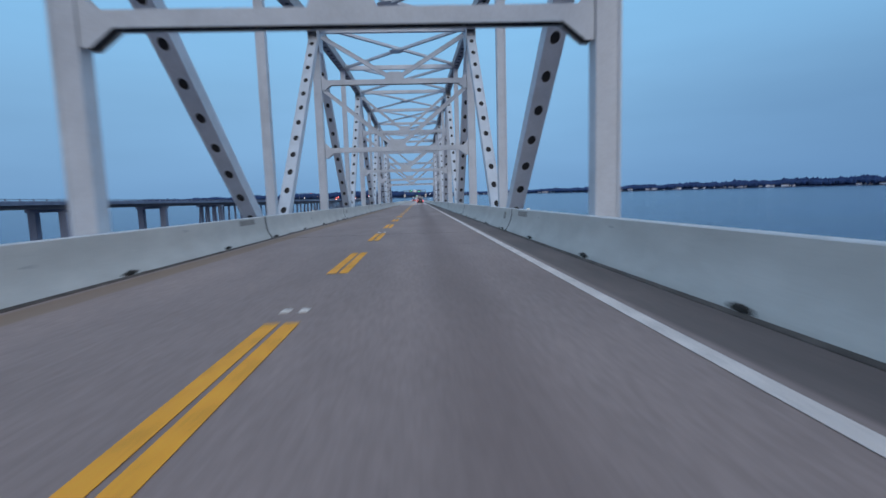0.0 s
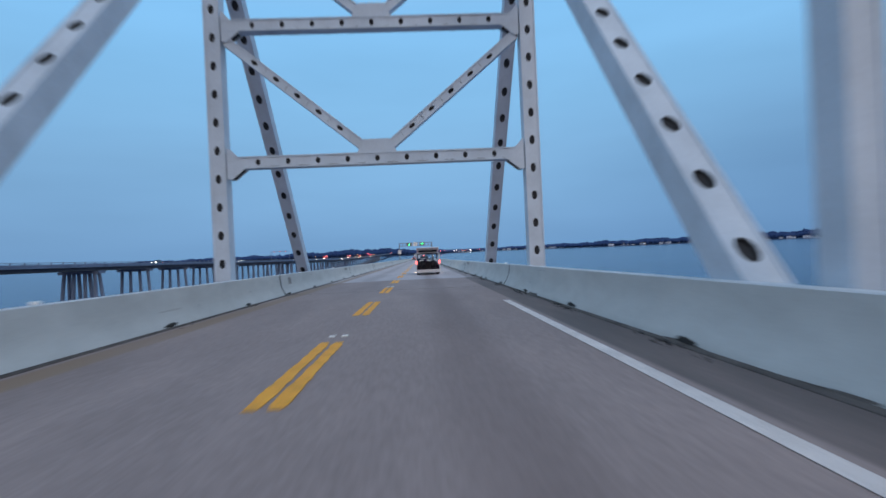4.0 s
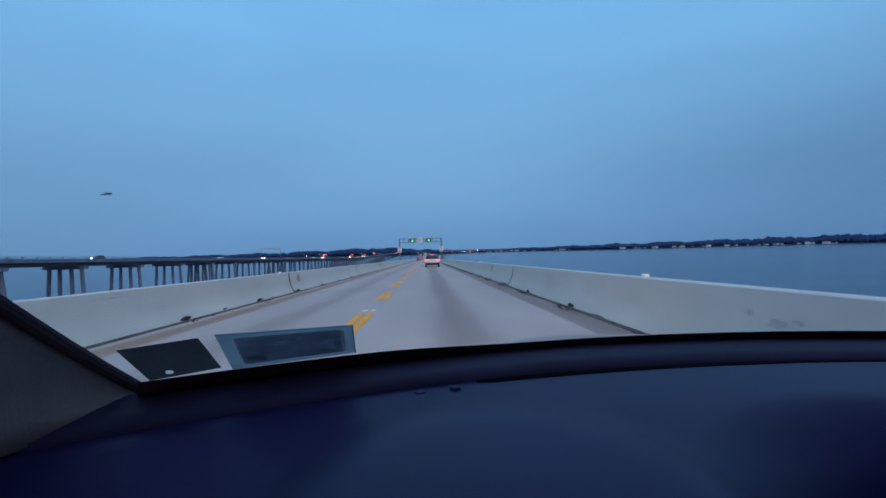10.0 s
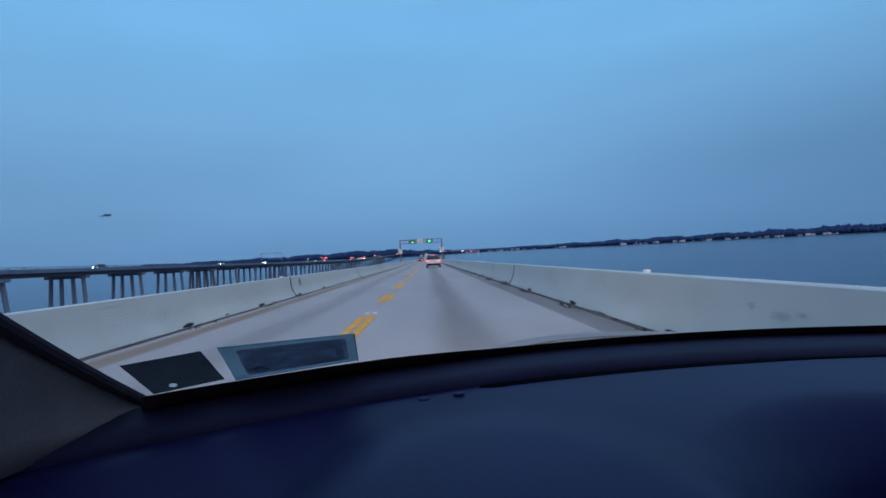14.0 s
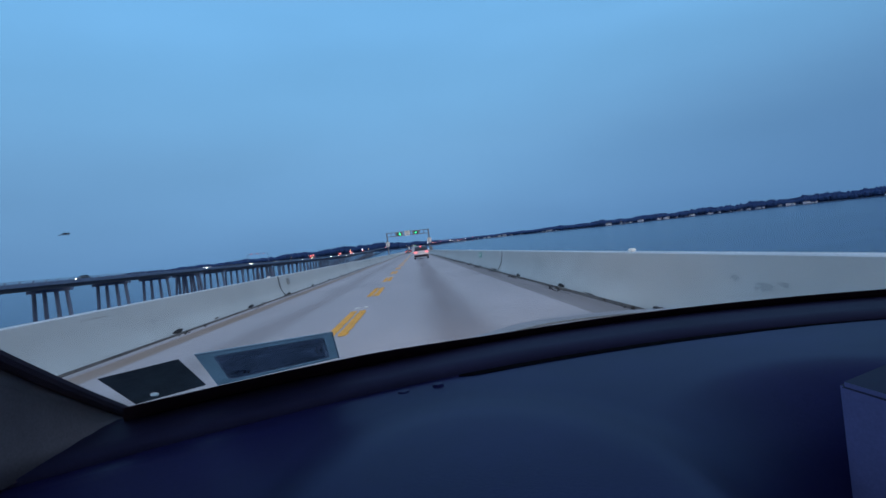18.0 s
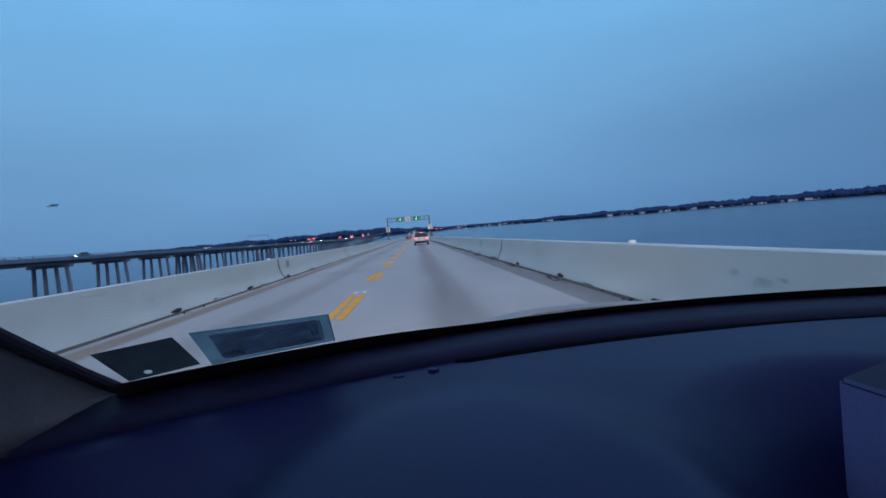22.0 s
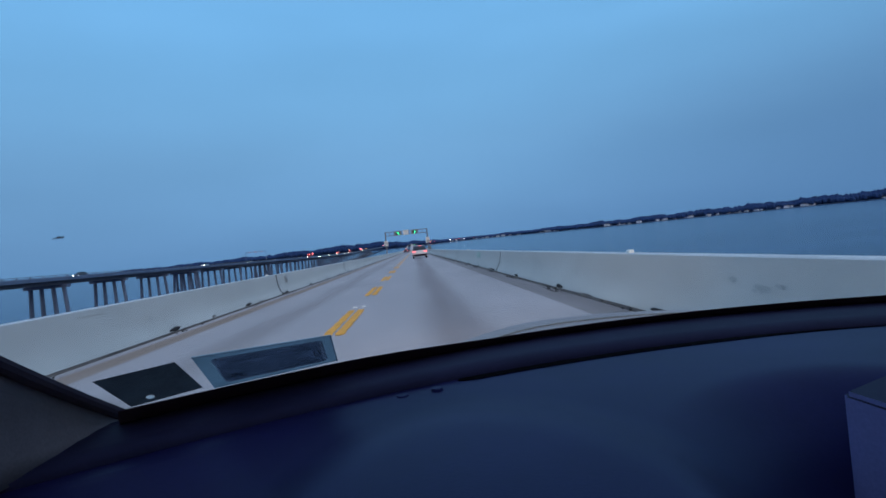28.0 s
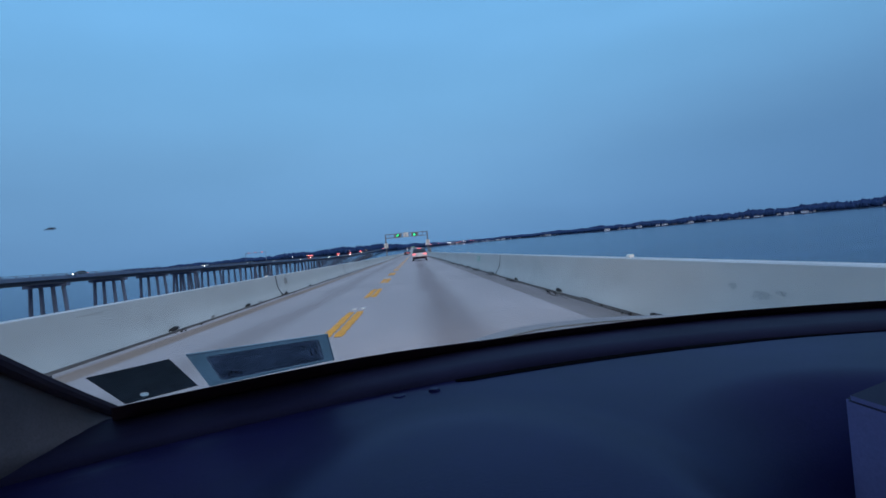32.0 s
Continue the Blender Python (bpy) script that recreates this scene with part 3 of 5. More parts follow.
def slanted(bm, s, y0, y1, z0, z1, lift, index=0):
    """A thin plate that lies on a barrier's face, bent where the face bends."""
    zs = [z0] + [z for z, _ in FACES[s] if z0 < z < z1] + [z1]
    rows = [[bm.verts.new((s * (barrier_face(s, z) - out), y, z + deck(y))) for out in (-0.001, lift) for y in (y0, y1)] for z in zs]
    for a, b in zip(rows, rows[1:]):
        for i, j in ((2, 3), (0, 2), (3, 1)):
            bm.faces.new((a[i], a[j], b[j], b[i])).material_index = index
    for r in (rows[0], rows[-1]):
        bm.faces.new((r[0], r[1], r[3], r[2])).material_index = index
    return bm


GRIT_V, GRIT_F = [], []
for s, side in ((-1, "left"), (1, "right")):
    bar = thing("barrier_" + side, "pale concrete parapet with grimy base and dark joints", "barrier", kind="structure")
    cuts = [-260.0] + JOINTS + [1500.0]
    for y0, y1 in zip(cuts, cuts[1:]):
        seg = extrude_profile(bmesh.new(), barrier_profile(s), y0 + 0.02, y1 - 0.02, 1 if y1 - y0 < 30 else 60)
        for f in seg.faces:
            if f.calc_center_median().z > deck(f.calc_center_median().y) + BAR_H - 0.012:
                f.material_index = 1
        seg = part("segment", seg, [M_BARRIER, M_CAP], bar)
        for f in seg.data.polygons:
            f.use_smooth = True
        seg.data.set_sharp_from_angle(angle=radians(28))
    for i, y in enumerate(JOINTS):
        bm = slanted(bmesh.new(), s, y - 0.06, y + 0.06, 0.0, 0.784, 0.004)
        slanted(bm, s, y - 0.09, y + 0.06, 0.0, 0.11, 0.007)
        slanted(bm, s, y - 0.30, y - 0.05, 0.0, 0.045, 0.006)
        part("joint_seal", bm, M_GRIME, bar, "dark stained joint")
        if (i + (s > 0)) % 2 == 0:
            part("cover_plate", slanted(bmesh.new(), s, y + 1.15, y + 1.55, 0.40, 0.66, 0.012), M_PATCH, bar, "square grey cover plate")
        if i % 3 == 1:
            part("patch", slanted(bmesh.new(), s, y - 2.6, y - 1.2, 0.58, 0.74, 0.004), M_PATCH, bar, "patched concrete")
    blots = bmesh.new()

    def blot(y, z, ry, rz):
        pts = []
        for i in range(9):
            a = 2 * math.pi * i / 9
            q = rng.uniform(0.45, 1.15)
            zz = min(0.78, max(0.02, z + rz * q * math.sin(a)))
            x = barrier_face(s, zz) - 0.0035
            yy = y + ry * q * math.cos(a)
            pts.append(blots.verts.new((s * x, yy, zz + deck(yy))))
        blots.faces.new(pts)
    for _ in range(24 if s < 0 else 70):
        blot(rng.uniform(-140, 80), rng.uniform(0.0, 0.07), rng.uniform(0.15, 0.8), rng.uniform(0.02, 0.05))
    part("grime", blots, M_GUTTER, bar, "ragged grime along the base", kind="stuff")
    blots = bmesh.new()
    for y, z, ry, rz in [(5.2, 0.54, 0.10, 0.05), (4.5, 0.52, 0.12, 0.03), (10.4, 0.40, 0.12, 0.03)] + [(rng.uniform(-140, 60), rng.uniform(0.25, 0.7), rng.uniform(0.05, 0.25), rng.uniform(0.02, 0.06)) for _ in range(26)]:
        blot(y, z, ry, rz)
    part("smudges", blots, M_SMUDGE, bar, "faint grey smudges", kind="stuff")
    y = -250.0 + (2.5 if s < 0 else 2.65)
    while y < 330:
        bm = bmesh.new()
        for o, ry, rz in ((0.0, 0.24, 0.05), (rng.uniform(-0.15, 0.15), 0.2, 0.04), (rng.uniform(-0.22, 0.22), 0.16, 0.03)):
            v = [bm.verts.new((s * (barrier_face(s, 0.06) - 0.005) + q.x * 0.03, y + o + q.y * ry * rng.uniform(0.8, 1.2), deck(y) + 0.07 + q.z * rz * rng.uniform(0.7, 1.3))) for q in T_V]
            for f in T_F:
                bm.faces.new([v[i] for i in f])
        part("scupper", bm, M_GRIME, bar, "dark drain opening at the base")
        if -60 < y < 90:
            for _ in range(8 if s < 0 else 34):
                p = Vector((s * (barrier_face(s, 0) - rng.uniform(0, 0.22)), y + rng.gauss(0, 0.55), deck(y) + 0.01))
                r = rng.uniform(0.008, 0.028)
                k = len(GRIT_V)
                sq = rng.uniform(0.4, 1.2)
                GRIT_V += [p + Vector((v.x * r, v.y * r * 1.6, v.z * r * sq)) for v in T_V]
                GRIT_F += [[k + q for q in f] for f in T_F]
        y += 4.7
    bm = bmesh.new()
    for _ in range(5):
        y = rng.uniform(-60, 90)
        z = rng.uniform(0.25, 0.7)
        slanted(bm, s, y, y + rng.uniform(0.2, 1.1), z, z + rng.uniform(0.012, 0.04), 0.003)
    part("scuffs", bm, M_SCUFF, bar, "faint tyre scuffs", kind="stuff")
    foot = FACES[s][0][1]
    part("grime_line", extrude_profile(bmesh.new(), [(s * (foot - 0.05), -0.01), (s * (foot - 0.045), 0.012), (s * (foot + 0.013), 0.035), (s * (foot + 0.013), -0.01)], -258, 600, 40), M_GUTTER, bar, "grimy gutter line")
plate = tagged(new("marker_sign", mesh("marker_sign", slanted(bmesh.new(), 1, 26.0, 27.1, 0.44, 0.70, 0.014), M_GREEN)), "small green marker sign fixed to the concrete parapet", "sign")
bm = bmesh.new()
for y0, y1, z0, z1 in ((26.06, 27.04, 0.665, 0.68), (26.06, 27.04, 0.46, 0.475), (26.2, 26.5, 0.53, 0.61), (26.6, 26.9, 0.53, 0.61)):
    slanted(bm, 1, y0, y1, z0, z1, 0.017)
part("print", bm, M_SIGN, plate, "pale unreadable print")
me = bpy.data.meshes.new("gutter_dirt")
me.from_pydata(GRIT_V, [], GRIT_F)
me.materials.append(M_GRIME)
tagged(new("gutter_dirt", me), "loose dark dirt and weeds in the gutter", "dirt", kind="stuff")

reflector = boxed(-0.045, 0.045, -0.06, 0.06, 0, 0.05, bevel=0.012)
marker_me = mesh("delineator", reflector, M_SIGN)
for k in range(-5, 14):
    for s in (-1, 1):
        y = 8.0 + 24.4 * k + (11 if s < 0 else 0)
        ob = new("delineator", marker_me)
        ob.location = (s * (FACES[s][-1][1] + 0.085), y, deck(y) + BAR_H)
        tagged(ob, "small pale reflector on top of the concrete parapet", "reflector", "barrier reflectors")

# ---- sign gantries over the road ----


def sign_panel(parent, name, cx, cz, w, h, lines, label, y=-0.2):
    p = part(name, boxed(-w / 2, w / 2, -0.015, 0.015, -h / 2, h / 2, bevel=0.006), M_SIGN, parent, label, (cx, y, cz))
    bm = bmesh.new()
    e, t = 0.05, 0.018
    for x0, x1, z0, z1 in ((-w / 2 + e, w / 2 - e, h / 2 - e - t, h / 2 - e), (-w / 2 + e, w / 2 - e, -h / 2 + e, -h / 2 + e + t),
                           (-w / 2 + e, -w / 2 + e + t, -h / 2 + e + t, h / 2 - e - t), (w / 2 - e - t, w / 2 - e, -h / 2 + e + t, h / 2 - e - t)):
        box(bm, x0, x1, -0.019, -0.0155, z0, z1)
    part("border", bm, M_BLACK, p)
    for text, z, size in lines:
        if text == "ARROW":
            bm = bmesh.new()
            box(bm, -0.03, 0.03, -0.02, -0.0155, -size / 2, size / 2)
            for sx in (-1, 1):
                box(bm, -0.03, 0.03, -0.02, -0.0155, 0, size * 0.45, pose(0, 0, -size / 2, 0, sx * 42, 0))
            part("arrow", bm, M_BLACK, p, at=(0, 0, z))
            continue
        me = lettering(text, size, M_BLACK)
        wide = max(v.co.x for v in me.vertices) - min(v.co.x for v in me.vertices)
        if wide > w - 0.22:
            me.transform(Matrix.Diagonal(((w - 0.22) / wide, 1, 1, 1)))
        part("lettering", me, None, p, at=(0, -0.02, z))
    return p


def lane_signal(parent, cx, cz):
    b = part("lane_signal", boxed(-0.84, 0.84, -0.16, 0.16, -0.54, 0.54, bevel=0.03), M_SIGNAL_BOX, parent, "lane signal with a green arrow", (cx, -0.02, cz))
    part("screen", boxed(-0.46, 0.54, -0.175, -0.161, -0.38, 0.36), M_BLACK, b)
    bm = bmesh.new()
    for i in range(9):
        box(bm, -0.035, 0.035, -0.19, -0.176, 0.26 - i * 0.06 - 0.022, 0.26 - i * 0.06 + 0.022)
    for sx in (-1, 1):
        for i in range(1, 6):
            x, z = sx * i * 0.052, -0.25 + i * 0.052
            box(bm, x - 0.03, x + 0.03, -0.19, -0.176, z - 0.028, z + 0.028)
    part("arrow", bm, M_GREEN_LED, b, "lit green arrow", (0.05, 0, 0))
    return b


def gantry(y, speed):
    g = thing("sign_gantry", "grey steel sign gantry over both lanes with green lane arrows" if speed else
              "grey steel gantry with lane arrows and tall white lorry signs", "gantry", (0, y, deck(y)), group="sign gantries")
    legs = (-5.42, 5.0)
    for s, x in zip((-1, 1), legs):
        bm = box(bmesh.new(), x - 0.15, x + 0.15, -0.15, 0.15, -0.6, 6.12, bevel=0.02)
        box(bm, x - 0.3, x + 0.3, -0.3, 0.3, -0.64, -0.5)
        part("leg", bm, M_GALV, g)
        part("bracket", boxed(min(x + 0.3, x - s * 0.9), max(x - 0.3, x - s * 0.9), -0.3, 0.3, -0.75, -0.641), M_GALV, g)
    for z in (5.14, 6.03):
        part("beam", boxed(legs[0] + 0.151, legs[1] - 0.151, -0.09, 0.09, z - 0.08, z + 0.08, bevel=0.015), M_GALV, g)
    for x in (-4.35, -3.25, -1.35, 0.5, 2.8, 3.85):
        part("upright", boxed(x - 0.06, x + 0.06, -0.07, 0.07, 5.221, 5.949), M_GALV, g)
    lane_signal(g, -2.3, 5.58)
    lane_signal(g, 1.83, 5.58)
    if speed:
        sign_panel(g, "sign_panel", -0.32, 5.62, 1.34, 1.2, [("OBEY", 0.34, 0.25), ("LANE", 0.0, 0.25), ("SIGNALS", -0.35, 0.23)], "white sign: obey lane signals")
        for x in legs:
            sign_panel(g, "speed_sign", x, 3.3, 0.95, 1.2, [("SPEED", 0.38, 0.17), ("LIMIT", 0.12, 0.17), ("50", -0.28, 0.40)], "white speed limit sign reading 50")
    else:
        sign_panel(g, "sign_panel", -0.32, 5.6, 1.1, 1.5, [("USE", 0.52, 0.2), ("ARROW", 0.14, 0.42), ("LANE", -0.28, 0.2), ("ONLY", -0.54, 0.2)], "white sign: use arrow lane only")
        for x in legs:
            sign_panel(g, "lorry_sign", x, 3.9, 1.1, 2.4, [("NO", 0.98, 0.22), ("VEHICLES", 0.66, 0.2), ("OVER", 0.36, 0.18), ("5T", 0.06, 0.26),
                       ("GVW-GVWR", -0.28, 0.14), ("LEFT", -0.58, 0.22), ("LANE", -0.92, 0.22)], "tall white sign: no vehicles over 5T in left lane")
    part("cabinet", boxed(5.16, 5.62, -0.3, 0.25, -0.6, 1.6, bevel=0.03), M_GALV, g, "grey electrical cabinet")
    part("catwalk", boxed(4.84, 6.4, -0.8, 0.8, -0.82, -0.76), M_GALV, g)
    for x in (5.7, 6.3):
        for y_ in (-0.76, 0.7):
            part("rail_post", boxed(x - 0.03, x + 0.03, y_, y_ + 0.06, -0.76, 0.9), M_GALV, g)
    for z in (0.45, 0.88):
        part("rail", boxed(5.65, 6.35, 0.64, 0.70, z - 0.03, z + 0.03), M_GALV, g)


gantry(128.0, True)
gantry(560.0, False)
gantry(1000.0, True)

# ---- the parallel bridge ----
X2 = -95.0
par = thing("parallel_bridge", "long low concrete trestle bridge beside the road, with battered pile bents", "bridge")


def deck2(y):
    return deck(y) + 3.17


def along2(prof, y0, y1, steps):
    bm = bmesh.new()
    rings = []
    for i in range(steps + 1):
        y = y0 + (y1 - y0) * i / steps
        rings.append([bm.verts.new((X2 + x, y, deck2(y) + z)) for x, z in prof])
    k = len(prof)
    for a, b in zip(rings, rings[1:]):
        for i in range(k):
            bm.faces.new((a[i], a[(i + 1) % k], b[(i + 1) % k], b[i]))
    bm.faces.new(rings[0][::-1])
    bm.faces.new(rings[-1])
    return bm


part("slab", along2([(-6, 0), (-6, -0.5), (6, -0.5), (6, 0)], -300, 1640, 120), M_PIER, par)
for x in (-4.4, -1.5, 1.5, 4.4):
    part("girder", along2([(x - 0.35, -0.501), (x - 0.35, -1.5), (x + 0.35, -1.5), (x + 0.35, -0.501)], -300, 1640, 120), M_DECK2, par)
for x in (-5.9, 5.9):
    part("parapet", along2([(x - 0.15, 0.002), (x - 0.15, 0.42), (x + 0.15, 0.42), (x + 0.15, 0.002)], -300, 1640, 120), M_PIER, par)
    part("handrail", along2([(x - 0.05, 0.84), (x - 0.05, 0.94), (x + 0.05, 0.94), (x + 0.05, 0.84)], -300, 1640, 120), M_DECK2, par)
post_me = mesh("rail_post", boxed(-0.12, 0.12, -0.12, 0.12, 0.42, 0.86), M_PIER)
for k in range(130):
    y = -30 + k * 4.2
    part("rail_post", post_me, None, par, at=(X2 + 5.9, y, deck2(y)))
y, n = -252.0, 0
while y < 1150:
    zt, wide = deck2(y) - 1.51, y < 100
    heavy = not wide and n % 4 == 3
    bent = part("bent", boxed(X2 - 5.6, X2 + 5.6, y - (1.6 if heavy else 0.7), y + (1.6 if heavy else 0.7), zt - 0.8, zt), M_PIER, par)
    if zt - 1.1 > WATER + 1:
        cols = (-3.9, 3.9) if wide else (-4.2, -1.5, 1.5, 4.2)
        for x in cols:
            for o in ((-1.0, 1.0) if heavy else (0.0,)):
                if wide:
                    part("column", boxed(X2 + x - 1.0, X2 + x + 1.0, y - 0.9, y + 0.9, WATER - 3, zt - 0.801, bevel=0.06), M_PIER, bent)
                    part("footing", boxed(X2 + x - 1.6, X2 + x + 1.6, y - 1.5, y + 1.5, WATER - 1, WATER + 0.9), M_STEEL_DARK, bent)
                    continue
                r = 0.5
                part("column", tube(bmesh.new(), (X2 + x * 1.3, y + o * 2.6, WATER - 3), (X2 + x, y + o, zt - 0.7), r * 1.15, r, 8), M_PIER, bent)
                part("footing", boxed(X2 + x * 1.3 - 1.1, X2 + x * 1.3 + 1.1, y + o * 2.6 - 1.1, y + o * 2.6 + 1.1, WATER - 1, WATER + 0.7), M_STEEL_DARK, bent)
    y += 52.0 if wide else 27.0
    n += 1

# a lamp frame over the parallel bridge
lf = thing("sign_gantry", "far steel gantry with red lane signals over the parallel bridge", "gantry", (X2, 318, deck2(318)), group="sign gantries")
for x in (-6.1, 6.1):
    part("leg", boxed(x - 0.1, x + 0.1, -0.1, 0.1, -0.4, 6.6), M_PIER, lf)
part("beam", boxed(-6.2, 6.2, -0.1, 0.1, 6.4, 6.6), M_PIER, lf)
for x in (-3.8, 0, 3.8):
    b = part("lane_signal", boxed(x - 0.4, x + 0.4, -0.3, -0.11, 6.1, 6.8), M_PIER, lf)
    part("cross", boxed(x - 0.15, x + 0.15, -0.34, -0.301, 6.3, 6.6), M_TAIL, b, "lit red cross")

# ---- vehicles ----


def car_body(w, l, profile):
    """A rounded body from a side profile of (y, z, half width)."""
    bm = bmesh.new()
    rings = []
    for y, z0, z1, hw in profile:
        tuck = 0.12 * min(1, (z1 - z0))
        ring = [(-hw, z0), (-hw - 0.02, z0 + 0.35 * (z1 - z0)), (-hw + 0.02, z0 + 0.75 * (z1 - z0)), (-hw + tuck, z1), (0, z1 + 0.025), (hw - tuck, z1), (hw - 0.02, z0 + 0.75 * (z1 - z0)), (hw + 0.02, z0 + 0.35 * (z1 - z0)), (hw, z0)]
        rings.append([bm.verts.new((x, y, z)) for x, z in ring])
    k = len(rings[0])
    for a, b in zip(rings, rings[1:]):
        for i in range(k):
            bm.faces.new((a[i], a[(i + 1) % k], b[(i + 1) % k], b[i]))
    bm.faces.new(rings[0][::-1])
    bm.faces.new(rings[-1])
    return bm


def wheels(parent, hw, ys, r):
    for y in ys:
        for s in (-1, 1):
            w = part("wheel", tube(bmesh.new(), (s * (hw - 0.22), y, r), (s * (hw - 0.01), y, r), r, r, 18), M_RUBBER, parent)
            part("rim", tube(bmesh.new(), (s * (hw - 0.012), y, r), (s * (hw + 0.004), y, r), r * 0.6, r * 0.55, 12), M_GALV, w)


def estate(at, paint, label, lit=True, turn=0):
    c = thing("car", label, "car", at)
    c.rotation_euler = (0, 0, radians(turn))
    part("body", car_body(1.85, 4.6, [(-2.3, 0.35, 0.86, 0.86), (-2.22, 0.28, 1.02, 0.92), (-1.5, 0.24, 1.05, 0.93), (0.9, 0.24, 1.02, 0.93), (1.9, 0.26, 0.92, 0.9), (2.3, 0.32, 0.72, 0.8)]), paint, c, smooth=True)
    part("cabin", car_body(1.5, 2.9, [(-2.16, 1.0, 1.1, 0.82), (-1.9, 0.98, 1.42, 0.78), (-1.62, 0.98, 1.57, 0.73), (-0.9, 0.98, 1.64, 0.72), (0.0, 0.98, 1.62, 0.72), (0.6, 0.97, 1.36, 0.75), (1.2, 0.96, 1.06, 0.78)]), M_CARPAINT, c, "dark upper cabin", smooth=True)
    bm = bmesh.new()
    g = [bm.verts.new(p) for p in ((-0.72, -2.15, 1.08), (0.72, -2.15, 1.08), (0.60, -1.80, 1.50), (-0.60, -1.80, 1.50), (-0.72, -2.10, 1.08), (0.72, -2.10, 1.08), (0.60, -1.72, 1.50), (-0.60, -1.72, 1.50))]
    for f in ((0, 1, 2, 3), (4, 7, 6, 5), (0, 4, 5, 1), (1, 5, 6, 2), (2, 6, 7, 3), (3, 7, 4, 0)):
        bm.faces.new([g[i] for i in f])
    part("rear_window", bm, M_DARKGLASS, c, "dark rear window")
    for s in (-1, 1):
        part("side_window", boxed(s * 0.745 - 0.02, s * 0.745 + 0.02, -1.6, 0.4, 1.1, 1.48), M_DARKGLASS, c)
        part("tail_lamp", boxed(s * 0.70 - 0.2, s * 0.70 + 0.2, -2.36, -2.16, 0.82, 0.97, bevel=0.04), M_TAIL if lit else M_RUST, c, "lit red tail lamp")
        part("roof_rail", boxed(s * 0.6 - 0.02, s * 0.6 + 0.02, -1.6, 0.1, 1.66, 1.71), M_BLACK, c)
        part("mirror", boxed(s * 1.02 - 0.09, s * 1.02 + 0.09, 0.75, 0.87, 1.0, 1.13, bevel=0.02), paint, c)
    part("bumper", boxed(-0.86, 0.86, -2.40, -2.24, 0.34, 0.56, bevel=0.03), M_RUBBER, c)
    part("number_plate", boxed(-0.16, 0.16, -2.325, -2.30, 0.68, 0.80), M_SIGN, c)
    part("brake_lamp", boxed(-0.2, 0.2, -1.86, -1.74, 1.56, 1.60), M_TAIL, c)
    wheels(c, 0.92, (-1.4, 1.4), 0.33)
    return c


estate((1.95, 65.0, deck(65) + 0.02), M_SILVER, "silver estate car with lit red tail lamps on the road ahead")
for x, y in ((-1.9, 212.0), (1.9, 268.0), (-1.9, 330.0)):
    estate((x, y, deck(y)), M_CARPAINT, "dark car with lit red tail lamps farther along the road")


def small_car(at, away, paint, label):
    """A car on the far bridge: low body, dark cabin and lit lamps."""
    c = thing("car", label, "car", at, group="cars on the parallel bridge")
    if not away:
        c.rotation_euler = (0, 0, radians(180))
    part("body", car_body(1.8, 4.4, [(-2.2, 0.35, 0.85, 0.84), (-1.6, 0.25, 0.98, 0.9), (1.0, 0.25, 0.95, 0.9), (2.2, 0.3, 0.72, 0.82)]), paint, c, smooth=True)
    part("cabin", car_body(1.5, 2.4, [(-1.7, 0.9, 1.05, 0.76), (-1.0, 0.9, 1.45, 0.68), (0.1, 0.9, 1.45, 0.68), (0.9, 0.9, 1.0, 0.76)]), M_DARKGLASS, c, smooth=True)
    for s in (-1, 1):
        part("tail_lamp", boxed(s * 0.65 - 0.15, s * 0.65 + 0.15, -2.25, -2.15, 0.65, 0.82), M_TAIL, c)
        part("headlamp", boxed(s * 0.62 - 0.16, s * 0.62 + 0.16, 2.12, 2.25, 0.52, 0.68), M_HEAD, c)
    wheels(c, 0.9, (-1.35, 1.35), 0.32)


for y, x, away, paint, lab in ((150, 1.8, False, M_CARPAINT, "dark car with lit headlamps on the far bridge"), (236, 1.8, False, M_SILVER, "pale car with lit headlamps on the far bridge"),
                               (300, 1.8, False, M_CARPAINT, "dark car with lit headlamps on the far bridge"), (365, -2, False, M_SILVER, "pale car with lit headlamps on the far bridge"),
                               (430, 1.8, False, M_SILVER, "pale car with lit headlamps on the far bridge"), (520, 1.8, False, M_CARPAINT, "dark car with lit headlamps on the far bridge"),
                               (600, -2, False, M_SILVER, "pale car with lit headlamps on the far bridge"), (700, 1.8, False, M_SILVER, "pale car with lit headlamps on the far bridge"),
                               (820, -2, False, M_SILVER, "pale car with lit headlamps on the far bridge")):
    small_car((X2 + x, y, deck2(y)), away, paint, lab)

for ty in (470.0, 640.0, 760.0, 930.0):
    truck = thing("truck", "red lorry with a long trailer on the far bridge", "truck", (X2 + 1.9, ty, deck2(ty)), group="lorries on the parallel bridge")
    part("trailer", boxed(-1.25, 1.25, -2, 10, 1.1, 3.9, bevel=0.08), M_TRUCK, truck)
    part("cab", boxed(-1.2, 1.2, -5.0, -2.3, 0.6, 3.3, bevel=0.2), M_TRUCK, truck)
    for x in (-0.9, 0.9):
        part("headlamp", boxed(x - 0.2, x + 0.2, -5.06, -4.99, 0.9, 1.2), M_HEAD, truck)
    for x in (-1.0, -0.4, 0.4, 1.0):
        part("marker_lamp", boxed(x - 0.12, x + 0.12, -5.04, -4.95, 3.12, 3.3), M_MARKER, truck)
    part("marker_strip", boxed(1.26, 1.29, -1.5, 9.5, 3.4, 3.5), M_MARKER, truck)
    wheels(truck, 1.2, (-4.0, 7.5, 8.8), 0.5)

# ---- the steel truss span ----


